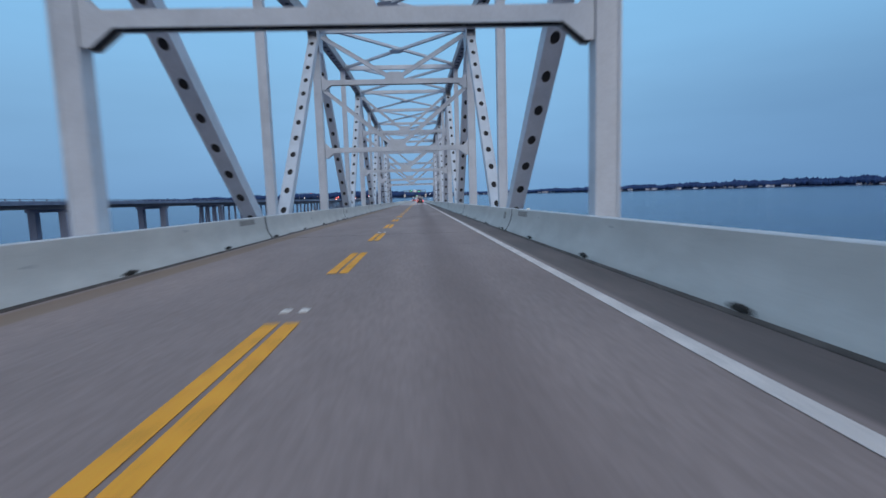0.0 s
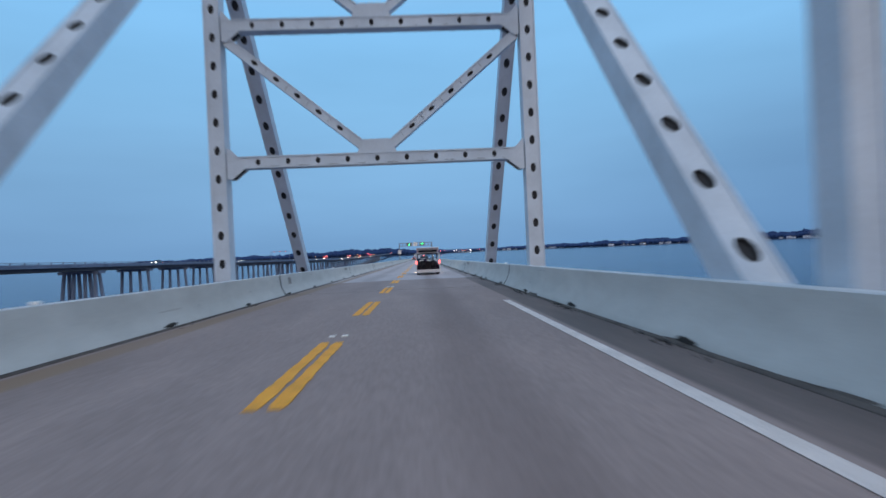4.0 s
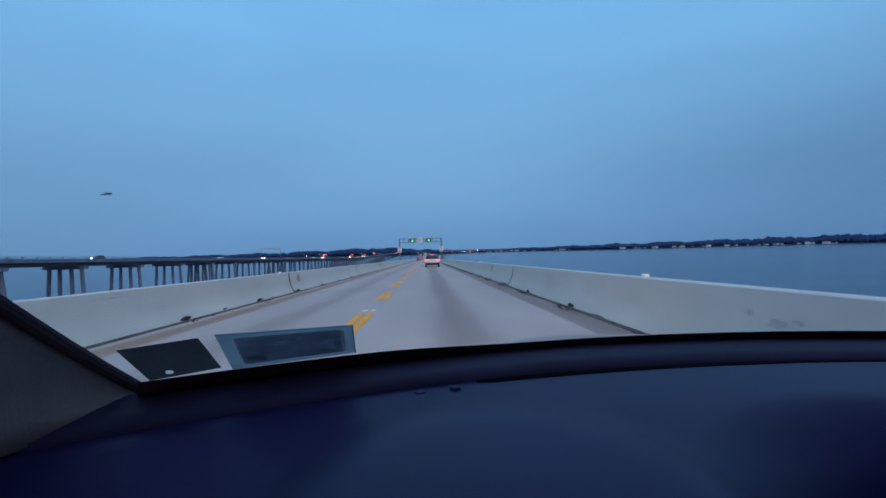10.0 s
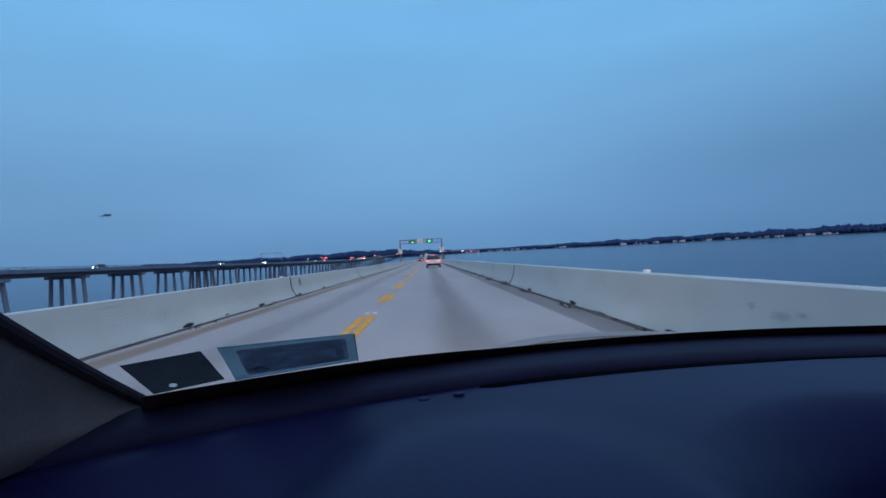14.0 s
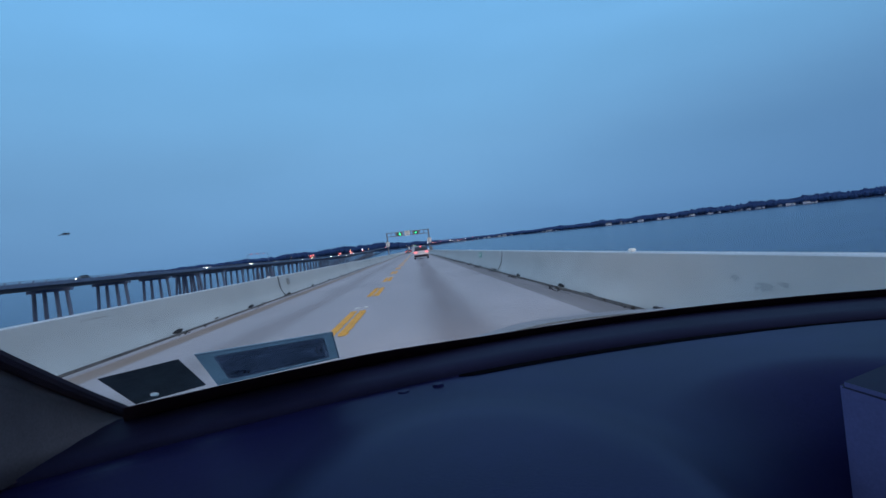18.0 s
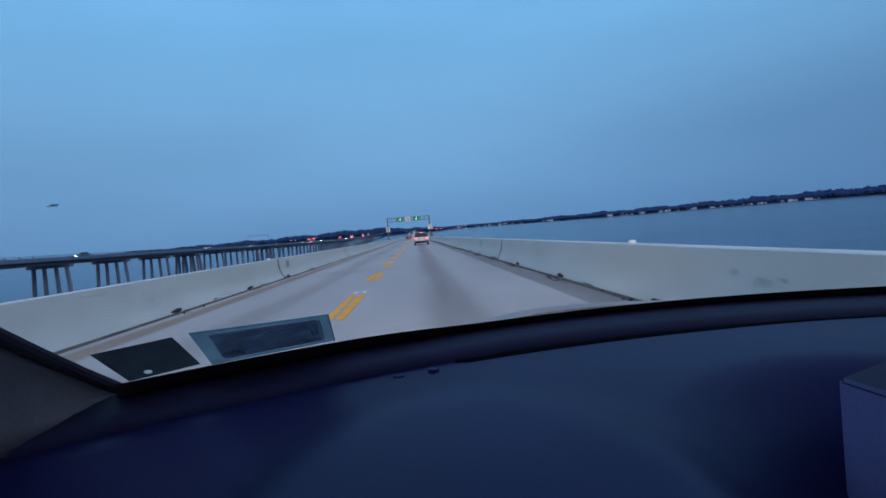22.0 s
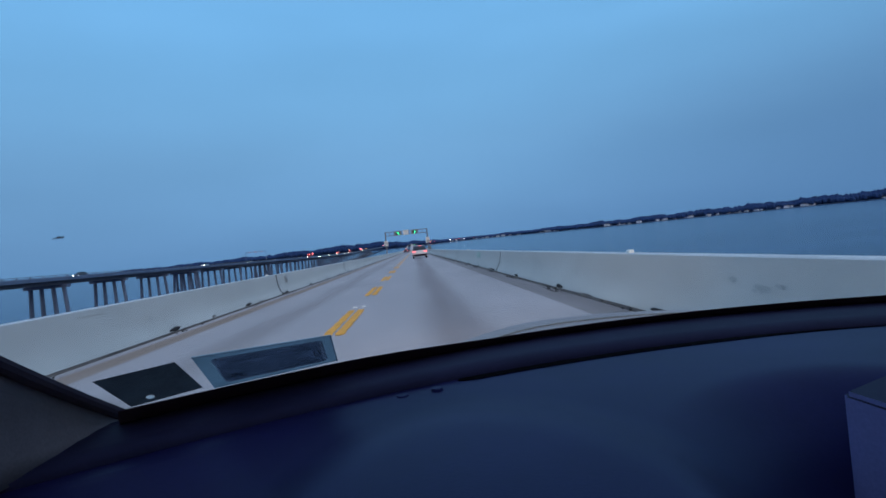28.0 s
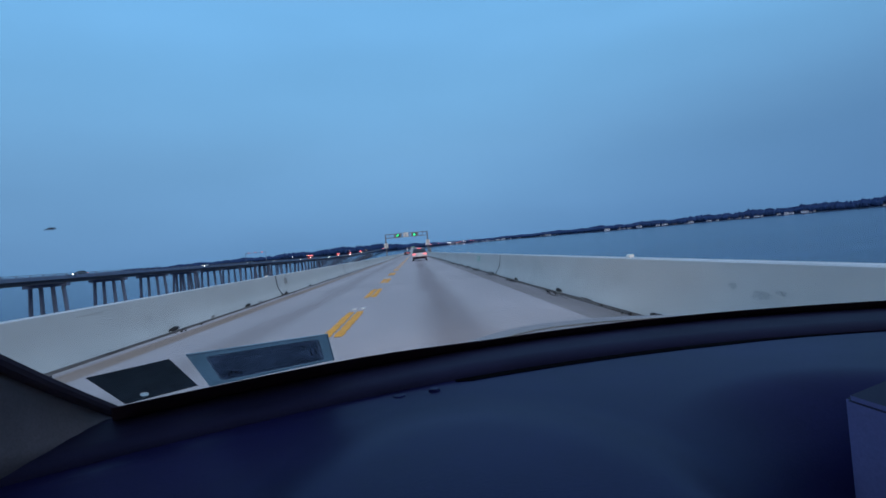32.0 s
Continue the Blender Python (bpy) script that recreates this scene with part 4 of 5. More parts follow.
def bar_mesh(name, length, w, d, pitch=1.15, hole=(0.14, 0.2)):
    """A box member along z with oval openings in its two faces across y; shade inside is painted as a dark lining."""
    bm = bmesh.new()
    n = max(1, int((length - 0.8) / pitch))
    m0 = (length - n * pitch) / 2
    t = 0.03
    hx, hz = hole
    angs = [math.atan2(1, 1) + i * math.pi / 6 for i in range(12)]

    def edge(a, cz):
        c, s = math.cos(a), math.sin(a)
        k = 1 / max(abs(c) / (w / 2), abs(s) / (pitch / 2))
        return c * k, cz + s * k
    for sy in (-1, 1):
        y = sy * d / 2
        for i in range(n):
            cz = m0 + (i + 0.5) * pitch
            outer, inner, deep = [], [], []
            for a in angs:
                ex, ez = edge(a, cz)
                outer.append(bm.verts.new((ex, y, ez)))
                inner.append(bm.verts.new((hx * math.cos(a), y, cz + hz * math.sin(a))))
                deep.append(bm.verts.new((hx * math.cos(a), y - sy * t * 2, cz + hz * math.sin(a))))
            for k in range(12):
                j = (k + 1) % 12
                bm.faces.new((outer[k], outer[j], inner[j], inner[k]))
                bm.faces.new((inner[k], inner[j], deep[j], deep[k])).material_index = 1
            # corners of the plate that the ring's straight edges leave
            for sx, sz in ((1, 1), (-1, 1), (-1, -1), (1, -1)):
                corner = (sx * w / 2, cz + sz * pitch / 2)
                if min((Vector((o.co.x, o.co.z)) - Vector(corner)).length for o in outer) > 0.01:
                    o = sorted(outer, key=lambda v: (Vector((v.co.x, v.co.z)) - Vector(corner)).length)[:2]
                    bm.faces.new((bm.verts.new((corner[0], y, corner[1])), o[0], o[1]))
        for z0, z1 in ((0, m0), (length - m0, length)):
            v = [bm.verts.new((x, y, z)) for x, z in ((-w / 2, z0), (w / 2, z0), (w / 2, z1), (-w / 2, z1))]
            bm.faces.new(v)
        # the lining, a plate inside coloured dark to stand for shade
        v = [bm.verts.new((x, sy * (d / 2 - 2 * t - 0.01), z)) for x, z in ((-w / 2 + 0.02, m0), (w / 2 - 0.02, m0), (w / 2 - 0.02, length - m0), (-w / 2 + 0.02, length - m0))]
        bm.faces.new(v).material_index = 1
    for sx in (-1, 1):
        box(bm, sx * (w / 2 + 0.02) - 0.02, sx * (w / 2 + 0.02) + 0.02, -d / 2 - 0.03, d / 2 + 0.03, 0, length)
    # the top chord takes the steel colour with shade painted in
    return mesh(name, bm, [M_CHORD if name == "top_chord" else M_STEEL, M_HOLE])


def plain_mesh(name, length, w, d, bevel=0.02):
    """A plain H member along z: two flanges and a set-back web."""
    bm = bmesh.new()
    f, r = min(0.05, w * 0.14), 0.03
    ring = [(-w / 2, -d / 2), (-w / 2 + f, -d / 2), (-w / 2 + f, -d / 2 + r), (w / 2 - f, -d / 2 + r), (w / 2 - f, -d / 2), (w / 2, -d / 2),
            (w / 2, d / 2), (w / 2 - f, d / 2), (w / 2 - f, d / 2 - r), (-w / 2 + f, d / 2 - r), (-w / 2 + f, d / 2), (-w / 2, d / 2)]
    lo = [bm.verts.new((x, y, 0)) for x, y in ring]
    hi = [bm.verts.new((x, y, length)) for x, y in ring]
    for i in range(12):
        bm.faces.new((lo[i], lo[(i + 1) % 12], hi[(i + 1) % 12], hi[i]))
    bm.faces.new(lo[::-1])
    bm.faces.new(hi)
    return mesh(name, bm, M_STEEL)


def channel_mesh(name, length, w, d):
    """A strut along z, open along its underside (-y), with shade painted dark into its hollow."""
    bm = bmesh.new()
    t = 0.025
    ring = [(-w / 2, -d / 2), (-w / 2, d / 2), (w / 2, d / 2), (w / 2, -d / 2), (w / 2 - t, -d / 2), (w / 2 - t, d / 2 - t), (-w / 2 + t, d / 2 - t), (-w / 2 + t, -d / 2)]
    lo = [bm.verts.new((x, y, 0)) for x, y in ring]
    hi = [bm.verts.new((x, y, length)) for x, y in ring]
    for i in range(8):
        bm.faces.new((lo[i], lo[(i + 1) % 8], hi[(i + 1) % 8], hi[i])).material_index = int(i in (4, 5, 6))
    bm.faces.new(lo[::-1])
    bm.faces.new(hi)
    for x in (-w / 2 + 0.018, w / 2 - 0.018):  # lips along the open edge
        box(bm, x - 0.03, x + 0.03, -d / 2 - 0.018, -d / 2 - 0.001, 0, length)
    return mesh(name, bm, [M_STEEL, M_HOLE])


def aim(a, b, face):
    """The pose that lays a member's z along a-b with its y nearest to the given facing."""
    a, b, face = Vector(a), Vector(b), Vector(face)
    z = (b - a).normalized()
    y = (face - z * face.dot(z)).normalized()
    x = y.cross(z)
    return Matrix.Translation(a) @ Matrix((x, y, z)).transposed().to_4x4()


def member(name, key, a, b, face, parent, make, label=""):
    if key not in BARS:
        BARS[key] = make((Vector(b) - Vector(a)).length)
    ob = new(name, BARS[key])
    ob.parent = parent
    ob.matrix_basis = aim(a, b, face)
    return tagged(ob, label)


BARS = {}
TX = 5.05
truss = thing("truss_span", "pale grey steel through truss over the road, with perforated diagonals", "bridge truss")
N_END = 11


TOPS = {0: 13.65, 1: 13.7, 2: 13.8, 3: 13.8, 4: 13.7, 5: 13.3, 6: 12.6, 7: 11.2, 8: 8.9, 9: 8.6, 10: 8.5, 11: 8.4}
STRUT = {0: 4.63, 2: 4.70, 4: 4.77, 6: 4.80, 8: 4.82, 10: 4.82}  # the low sway struts over the roadway


def node(k):
    """Where a panel point stands: along the bridge, the deck's height there, and the top chord's height over it."""
    y = PORTAL - PANEL * k
    return y, deck(y) - LIFT, TOPS[k]


for s in (-1, 1):
    for k in range(N_END):
        y, z, TOP = node(k)
        y1, z1, TOP1 = node(k + 1)
        if k == 0:
            member("portal_post", "pp", (s * TX, y, z - 0.6), (s * TX, y, z + TOP - 0.3), (0, -1, 0), truss, lambda n: bar_mesh("portal_post", n, 0.42, 0.42, 0.9, (0.09, 0.15)))
        elif k % 2:
            member("hanger", "hg%d" % k, (s * TX, y, z - 0.6), (s * TX, y, z + TOP - 0.3), (0, -1, 0), truss, lambda n: plain_mesh("hanger", n, 0.38, 0.40))
        else:
            member("post", "ps%d" % k, (s * TX, y, z - 0.6), (s * TX, y, z + TOP - 0.3), (0, -1, 0), truss, lambda n: plain_mesh("post", n, 0.50, 0.42))
        lo, hi = ((y, z), (y1, z1 + TOP1)) if k % 2 else ((y1, z1), (y, z + TOP))
        member("diagonal", "d%d" % k, (s * TX, lo[0], lo[1] - (0.75 if k < 6 else 1.25)), (s * TX, hi[0], hi[1] - 0.2), (0, -1, 0.3), truss, lambda n: bar_mesh("diagonal", n, 0.46, 0.44, 1.25, (0.13, 0.2)), "diagonal with oval openings")
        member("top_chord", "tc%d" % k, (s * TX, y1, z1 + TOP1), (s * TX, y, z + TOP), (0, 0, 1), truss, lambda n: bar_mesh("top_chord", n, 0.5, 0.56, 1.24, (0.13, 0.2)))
        member("bottom_chord", "bc", (s * TX, y1, z1 - 0.9), (s * TX, y, z - 0.9), (0, 0, 1), truss, lambda n: plain_mesh("bottom_chord", n, 0.5, 0.6))
        if k % 2 == 0:
            bm = bmesh.new()
            for xo in (-0.29, 0.29):
                v = [bm.verts.new((xo + e, yy, zz)) for e in (-0.012, 0.012) for yy, zz in ((-1.3, 0.25), (1.3, 0.25), (0.9, -1.0), (0.35, -1.5), (-0.35, -1.5), (-0.9, -1.0))]
                bm.faces.new(v[:6])
                bm.faces.new(v[6:][::-1])
                for i in range(6):
                    bm.faces.new((v[i], v[(i + 1) % 6], v[6 + (i + 1) % 6], v[6 + i]))
            part("gusset", bm, M_STEEL, truss, at=(s * TX, y, z + TOP))
    y, z, TOP = node(0)
    member("end_post", "ep", (s * TX, y + PANEL, deck(y + PANEL) - LIFT - 0.5), (s * TX, y, z + TOP - 0.2), (0, -1, 0.3), truss, lambda n: bar_mesh("end_post", n, 0.46, 0.46, 1.2, (0.12, 0.2)))

for k in range(N_END + 1):
    y, z, TOP = node(k)
    inner = TX - 0.3
    holed = k == 0
    if k % 2 == 0:
        for h in (STRUT[k], STRUT[k] + 4.38):
            if h > 6 and h + 3.2 > TOP:
                continue
            if holed:
                member("portal_strut", "pst", (-inner, y, z + h), (inner, y, z + h), (0, -1, 0), truss, lambda n: bar_mesh("portal_strut", n, 0.30, 0.34, 0.95, (0.10, 0.075)))
            else:
                member("sway_strut", "sst", (-inner, y, z + h), (inner, y, z + h), (0, 0, 1), truss, lambda n: channel_mesh("sway_strut", n, 0.36, 0.30))
            top = min(h + 3.9, TOP - 0.5)
            for s in (-1, 1):
                a, b = (s * 0.3, y, z + h + 0.3), (s * (inner - 0.1), y, z + top)
                if holed:
                    member("portal_brace", "pb%d %.1f" % (s, top - h), a, b, (0, -1, 0), truss, lambda n: bar_mesh("portal_brace", n, 0.22, 0.26, 0.85, (0.06, 0.12)))
                else:
                    member("sway_brace", "sb%d %.1f" % (s, top - h), a, b, (0, -1, 0), truss, lambda n: plain_mesh("sway_brace", n, 0.26, 0.22))
                # knee plate under the strut's end; a dark filler stands for shade between
                bm = bmesh.new()
                for e0, e1, dark in ((-0.19, -0.17, 0), (-0.168, 0.168, 1), (0.17, 0.19, 0)):
                    cut = 0.04 * dark
                    v = [bm.verts.new((s * x, e, zz)) for e in (e0, e1) for x, zz in ((inner + 0.02, 0.5 - 4 * cut), (inner - 0.28, 0.16 - 3 * cut), (inner - 0.62 + cut, -0.10 + cut), (inner - 0.58 + cut, -0.17 + cut), (inner - 0.14, -0.52 + cut), (inner + 0.02, -0.52 + cut))]
                    fs = [bm.faces.new(v[:6]), bm.faces.new(v[6:][::-1])] + [bm.faces.new((v[i], v[(i + 1) % 6], v[6 + (i + 1) % 6], v[6 + i])) for i in range(6)]
                    for f in fs:
                        f.material_index = dark
                part("knee_plate", bm, [M_STEEL, M_HOLE], truss, at=(0, y, z + h))
            bm = bmesh.new()
            v = [bm.verts.new((x, e, zz)) for e in (-0.155, 0.155) for x, zz in ((-0.68, 0.10), (0.68, 0.10), (0.42, 0.62), (-0.42, 0.62))]
            bm.faces.new(v[:4])
            bm.faces.new(v[4:][::-1])
            for i in range(4):
                bm.faces.new((v[i], v[(i + 1) % 4], v[4 + (i + 1) % 4], v[4 + i]))
            part("centre_gusset", bm, M_STEEL, truss, at=(0, y - 0.02, z + h))
    if holed:
        member("top_strut", "tsh", (-inner, y, z + TOP - 0.1), (inner, y, z + TOP - 0.1), (0, -1, 0), truss, lambda n: bar_mesh("top_strut", n, 0.34, 0.34, 0.95, (0.10, 0.085)))
    else:
        member("top_strut", "ts", (-inner, y, z + TOP - 0.1), (inner, y, z + TOP - 0.1), (0, 0, 1), truss, lambda n: plain_mesh("top_strut", n, 0.30, 0.36))
    if k < N_END:
        y1, z1, TOP1 = node(k + 1)
        for s in (-1, 1):
            member("lateral", "lt%d %d" % (s, k), (-s * inner, y1, z1 + TOP1 + 0.05 + 0.1 * s), (s * inner, y, z + TOP + 0.05 + 0.1 * s), (0, 0, 1), truss, lambda n: plain_mesh("lateral", n, 0.24, 0.18))
        bm = bmesh.new()
        v = [bm.verts.new((x * 0.55, yy * 0.62, e)) for e in (-0.02, 0.02) for x, yy in ((-1, -0.35), (-0.35, -1), (0.35, -1), (1, -0.35), (1, 0.35), (0.35, 1), (-0.35, 1), (-1, 0.35))]
        bm.faces.new(v[:8][::-1])
        bm.faces.new(v[8:])
        for i in range(8):
            bm.faces.new((v[i], v[(i + 1) % 8], v[8 + (i + 1) % 8], v[8 + i]))
        part("crossing_plate", bm, M_STEEL, truss, at=(0, (y + y1) / 2, (z + z1 + TOP + TOP1) / 2 - 0.08))

# ---- the car that the view is taken from ----
own = thing("own_car", "silver hatchback with raised tailgate, dark dashboard and grey pillar trim", "car", EYE)


def sill(x):
    """How far ahead the windscreen's foot lies."""
    return 0.535 - 0.6 * (x - 0.27) ** 2


DASH_Z, RAKE = -0.115, radians(32)


def glass_point(x, up, inward=0.0):
    """A point up the windscreen from its foot at x; inward moves it off the pane towards the cabin."""
    slope = -1.2 * (x - 0.27)
    back = Vector((slope, -1, 0)).normalized()
    u = back * math.cos(RAKE) + Vector((0, 0, math.sin(RAKE)))
    n = back * math.sin(RAKE) - Vector((0, 0, math.cos(RAKE)))
    return Vector((x, sill(x), DASH_Z)) + u * up + n * inward


def sheet(cols, rows, fn, thick=None):
    """A grid of points fn(i, j), closed by a second one at thick if given."""
    bm = bmesh.new()
    g = [[bm.verts.new(fn(i, j)) for j in range(rows)] for i in range(cols)]
    for i in range(cols - 1):
        for j in range(rows - 1):
            bm.faces.new((g[i][j], g[i + 1][j], g[i + 1][j + 1], g[i][j + 1]))
    if thick:
        h = [[bm.verts.new(Vector(fn(i, j)) + Vector(thick)) for j in range(rows)] for i in range(cols)]
        for i in range(cols - 1):
            for j in range(rows - 1):
                bm.faces.new((h[i][j], h[i][j + 1], h[i + 1][j + 1], h[i + 1][j]))
        for i in range(cols - 1):
            bm.faces.new((g[i][0], h[i][0], h[i + 1][0], g[i + 1][0]))
            bm.faces.new((g[i][-1], g[i + 1][-1], h[i + 1][-1], h[i][-1]))
        for j in range(rows - 1):
            bm.faces.new((g[0][j], g[0][j + 1], h[0][j + 1], h[0][j]))
            bm.faces.new((g[-1][j], h[-1][j], h[-1][j + 1], g[-1][j + 1]))
    return bm


XP = [-0.30 + 1.27 * i / 40 for i in range(41)]
XG = [-0.55 + 1.52 * i / 40 for i in range(41)]
screen = part("windscreen", sheet(41, 9, lambda i, j: glass_point(XG[i], -0.01 + 0.085 * j), (0, 0.003, 0.004)), M_GLASS, own, "curved clear windscreen", smooth=True)
screen.visible_shadow = False


def border_rise(x):
    """The black band is wider towards the pillar."""
    u = min(1, max(0, (0.10 - x) / 0.16))
    return 0.011 * u * u * (3 - 2 * u)


part("black_border", sheet(41, 3, lambda i, j: glass_point(max(-0.221, XP[i]), -0.012 + (0.017 + 0.5 * border_rise(XP[i])) * j, 0.003), (0, -0.001, 0.0012)), M_RUBBER, screen, "black band along the foot of the glass", smooth=True)


def dash_top(x, y):
    z = DASH_Z - 0.006 - 0.10 * max(0, 0.12 - y) - 0.5 * max(0, x - 0.62) ** 2
    r = math.hypot((x - 0.035) / 0.75, (y - 0.13) / 1.3)
    k = 1 - min(1, max(0, (r - 0.115) / 0.075))
    z += 0.011 * k * k * (3 - 2 * k)
    q = min(1, max(0, (-0.03 - x) / 0.16))  # slope added to darken this end; it falls away towards the seat
    z -= 0.36 * q * q * (3 - 2 * q) * max(0, sill(x) - 0.11 - y)
    # hollow beside the display housing, also added to darken this part
    w = min(1, 1.35 * max(0, 1 - math.hypot((x - 0.262) / 0.150, (y - 0.13) / 0.205)))
    z -= 0.085 * w * w * (3 - 2 * w)
    z += 0.006 * math.exp(-((x - 0.34) / 0.16) ** 2 - ((y - 0.33) / 0.10) ** 2)
    return z


def dash_point(i, j):
    x = -0.26 + 1.25 * i / 150
    y = (sill(x) - 0.074) * (1 - j / 90) - 0.20 * (j / 90)
    return Vector((x, y, dash_top(x, y)))


board = part("dashboard", sheet(151, 91, dash_point, (0, 0, -0.03)), M_DASH, own, "dark blue-black dashboard top", smooth=True)
part("defroster_strip", sheet(41, 5, lambda i, j: Vector((XP[i], sill(XP[i]) + 0.012 - (0.098 + 0.03 * max(0, XP[i] - 0.05)) * j / 4, DASH_Z - 0.001 - 0.0006 * (j == 4) + 0.003 * math.sin(j * math.pi / 4))), (0, 0, -0.012)), M_DASH_PAD, board, "dark strip under the windscreen", smooth=True)
for x, y, r in ((0.026, 0.394, 0.0050), (-0.002, 0.390, 0.0056)):
    z = dash_top(x, y)
    part("sensor", tube(bmesh.new(), (x, y, z - 0.002), (x, y, z + (0.0022 if x > 0 else 0.001)), r * 1.2, r * 0.8, 14), M_DASH, board, "small round sensor")


def slot_point(i, j):
    x = 0.045 + 0.41 * i / 30
    y = sill(x) - 0.0875 - 0.03 * max(0, x - 0.05) - 0.010 * j * min(1, (30 - i) / 12, (i + 1) / 2)
    return Vector((x, y, dash_top(x, y) + 0.0008))


part("vent_slot", sheet(31, 2, slot_point, (0, 0, -0.004)), M_SLOT, board, "thin dark vent slot")
bm = bmesh.new()
ring = ((0.2415, 0.246), (0.43, 0.327), (0.46, -0.05), (0.262, -0.05))
lo = [bm.verts.new((x + (0.004 if i in (0, 3) else 0), y, -0.30)) for i, (x, y) in enumerate(ring)]
hi = [bm.verts.new((x, y, -0.1035)) for x, y in ring]
for i in range(4):
    bm.faces.new((lo[i], lo[(i + 1) % 4], hi[(i + 1) % 4], hi[i]))
bm.faces.new(hi)
bm.faces.new(lo[::-1])
bmesh.ops.bevel(bm, geom=list(bm.edges), offset=0.0025, segments=2, affect="EDGES")
bm.normal_update()
for f in bm.faces:
    f.material_index = int(abs(f.normal.z) > 0.9)
part("display_housing", bm, [mat("plastic_housing", (0.14, 0.145, 0.33), 0.7, grain=(0.002, 0.1), stain=(0.05, 0.15), bump=0.0002), M_DASH_PAD], own, "grey-blue plastic display housing with a dark top")

# grey trim on the windscreen pillar
def pillar_line(q):
    """The windscreen pillar's edge, from its foot (0) up, slightly bowed."""
    return Vector((-0.2331 + 0.0105 * q, 0.4171 - 0.149 * q, -0.1170 + 0.0795 * q + 0.0058 * q * q))


UPPER = [pillar_line(q) for q in (-0.15, 0, 0.34, 0.62, 0.85, 1.02, 1.6, 2.6, 4.2)]
LOWER = [Vector(p) for p in ((-0.232, 0.415, -0.125), (-0.2171, 0.3882, -0.1185), (-0.2215, 0.355, -0.1185), (-0.2252, 0.3282, -0.1185), (-0.231, 0.305, -0.1185), (-0.2372, 0.279, -0.1185), (-0.25, 0.20, -0.125), (-0.265, 0.05, -0.14), (-0.28, -0.25, -0.16))]
part("pillar_trim", sheet(9, 6, lambda i, j: UPPER[i].lerp(LOWER[i], j / 5) + Vector((-0.006 * math.sin(j * math.pi / 5), 0, 0)), (-0.02, 0, 0)), M_TRIM, own, "grey cloth-grained pillar trim", smooth=True)
bm = bmesh.new()
for a, b in zip(UPPER, UPPER[1:]):
    tube(bm, a, b, 0.0048, 0.0048, 10)
part("pillar_seal", bm, M_RUBBER, own, "black rubber seal along the pillar")

# stickers on the glass


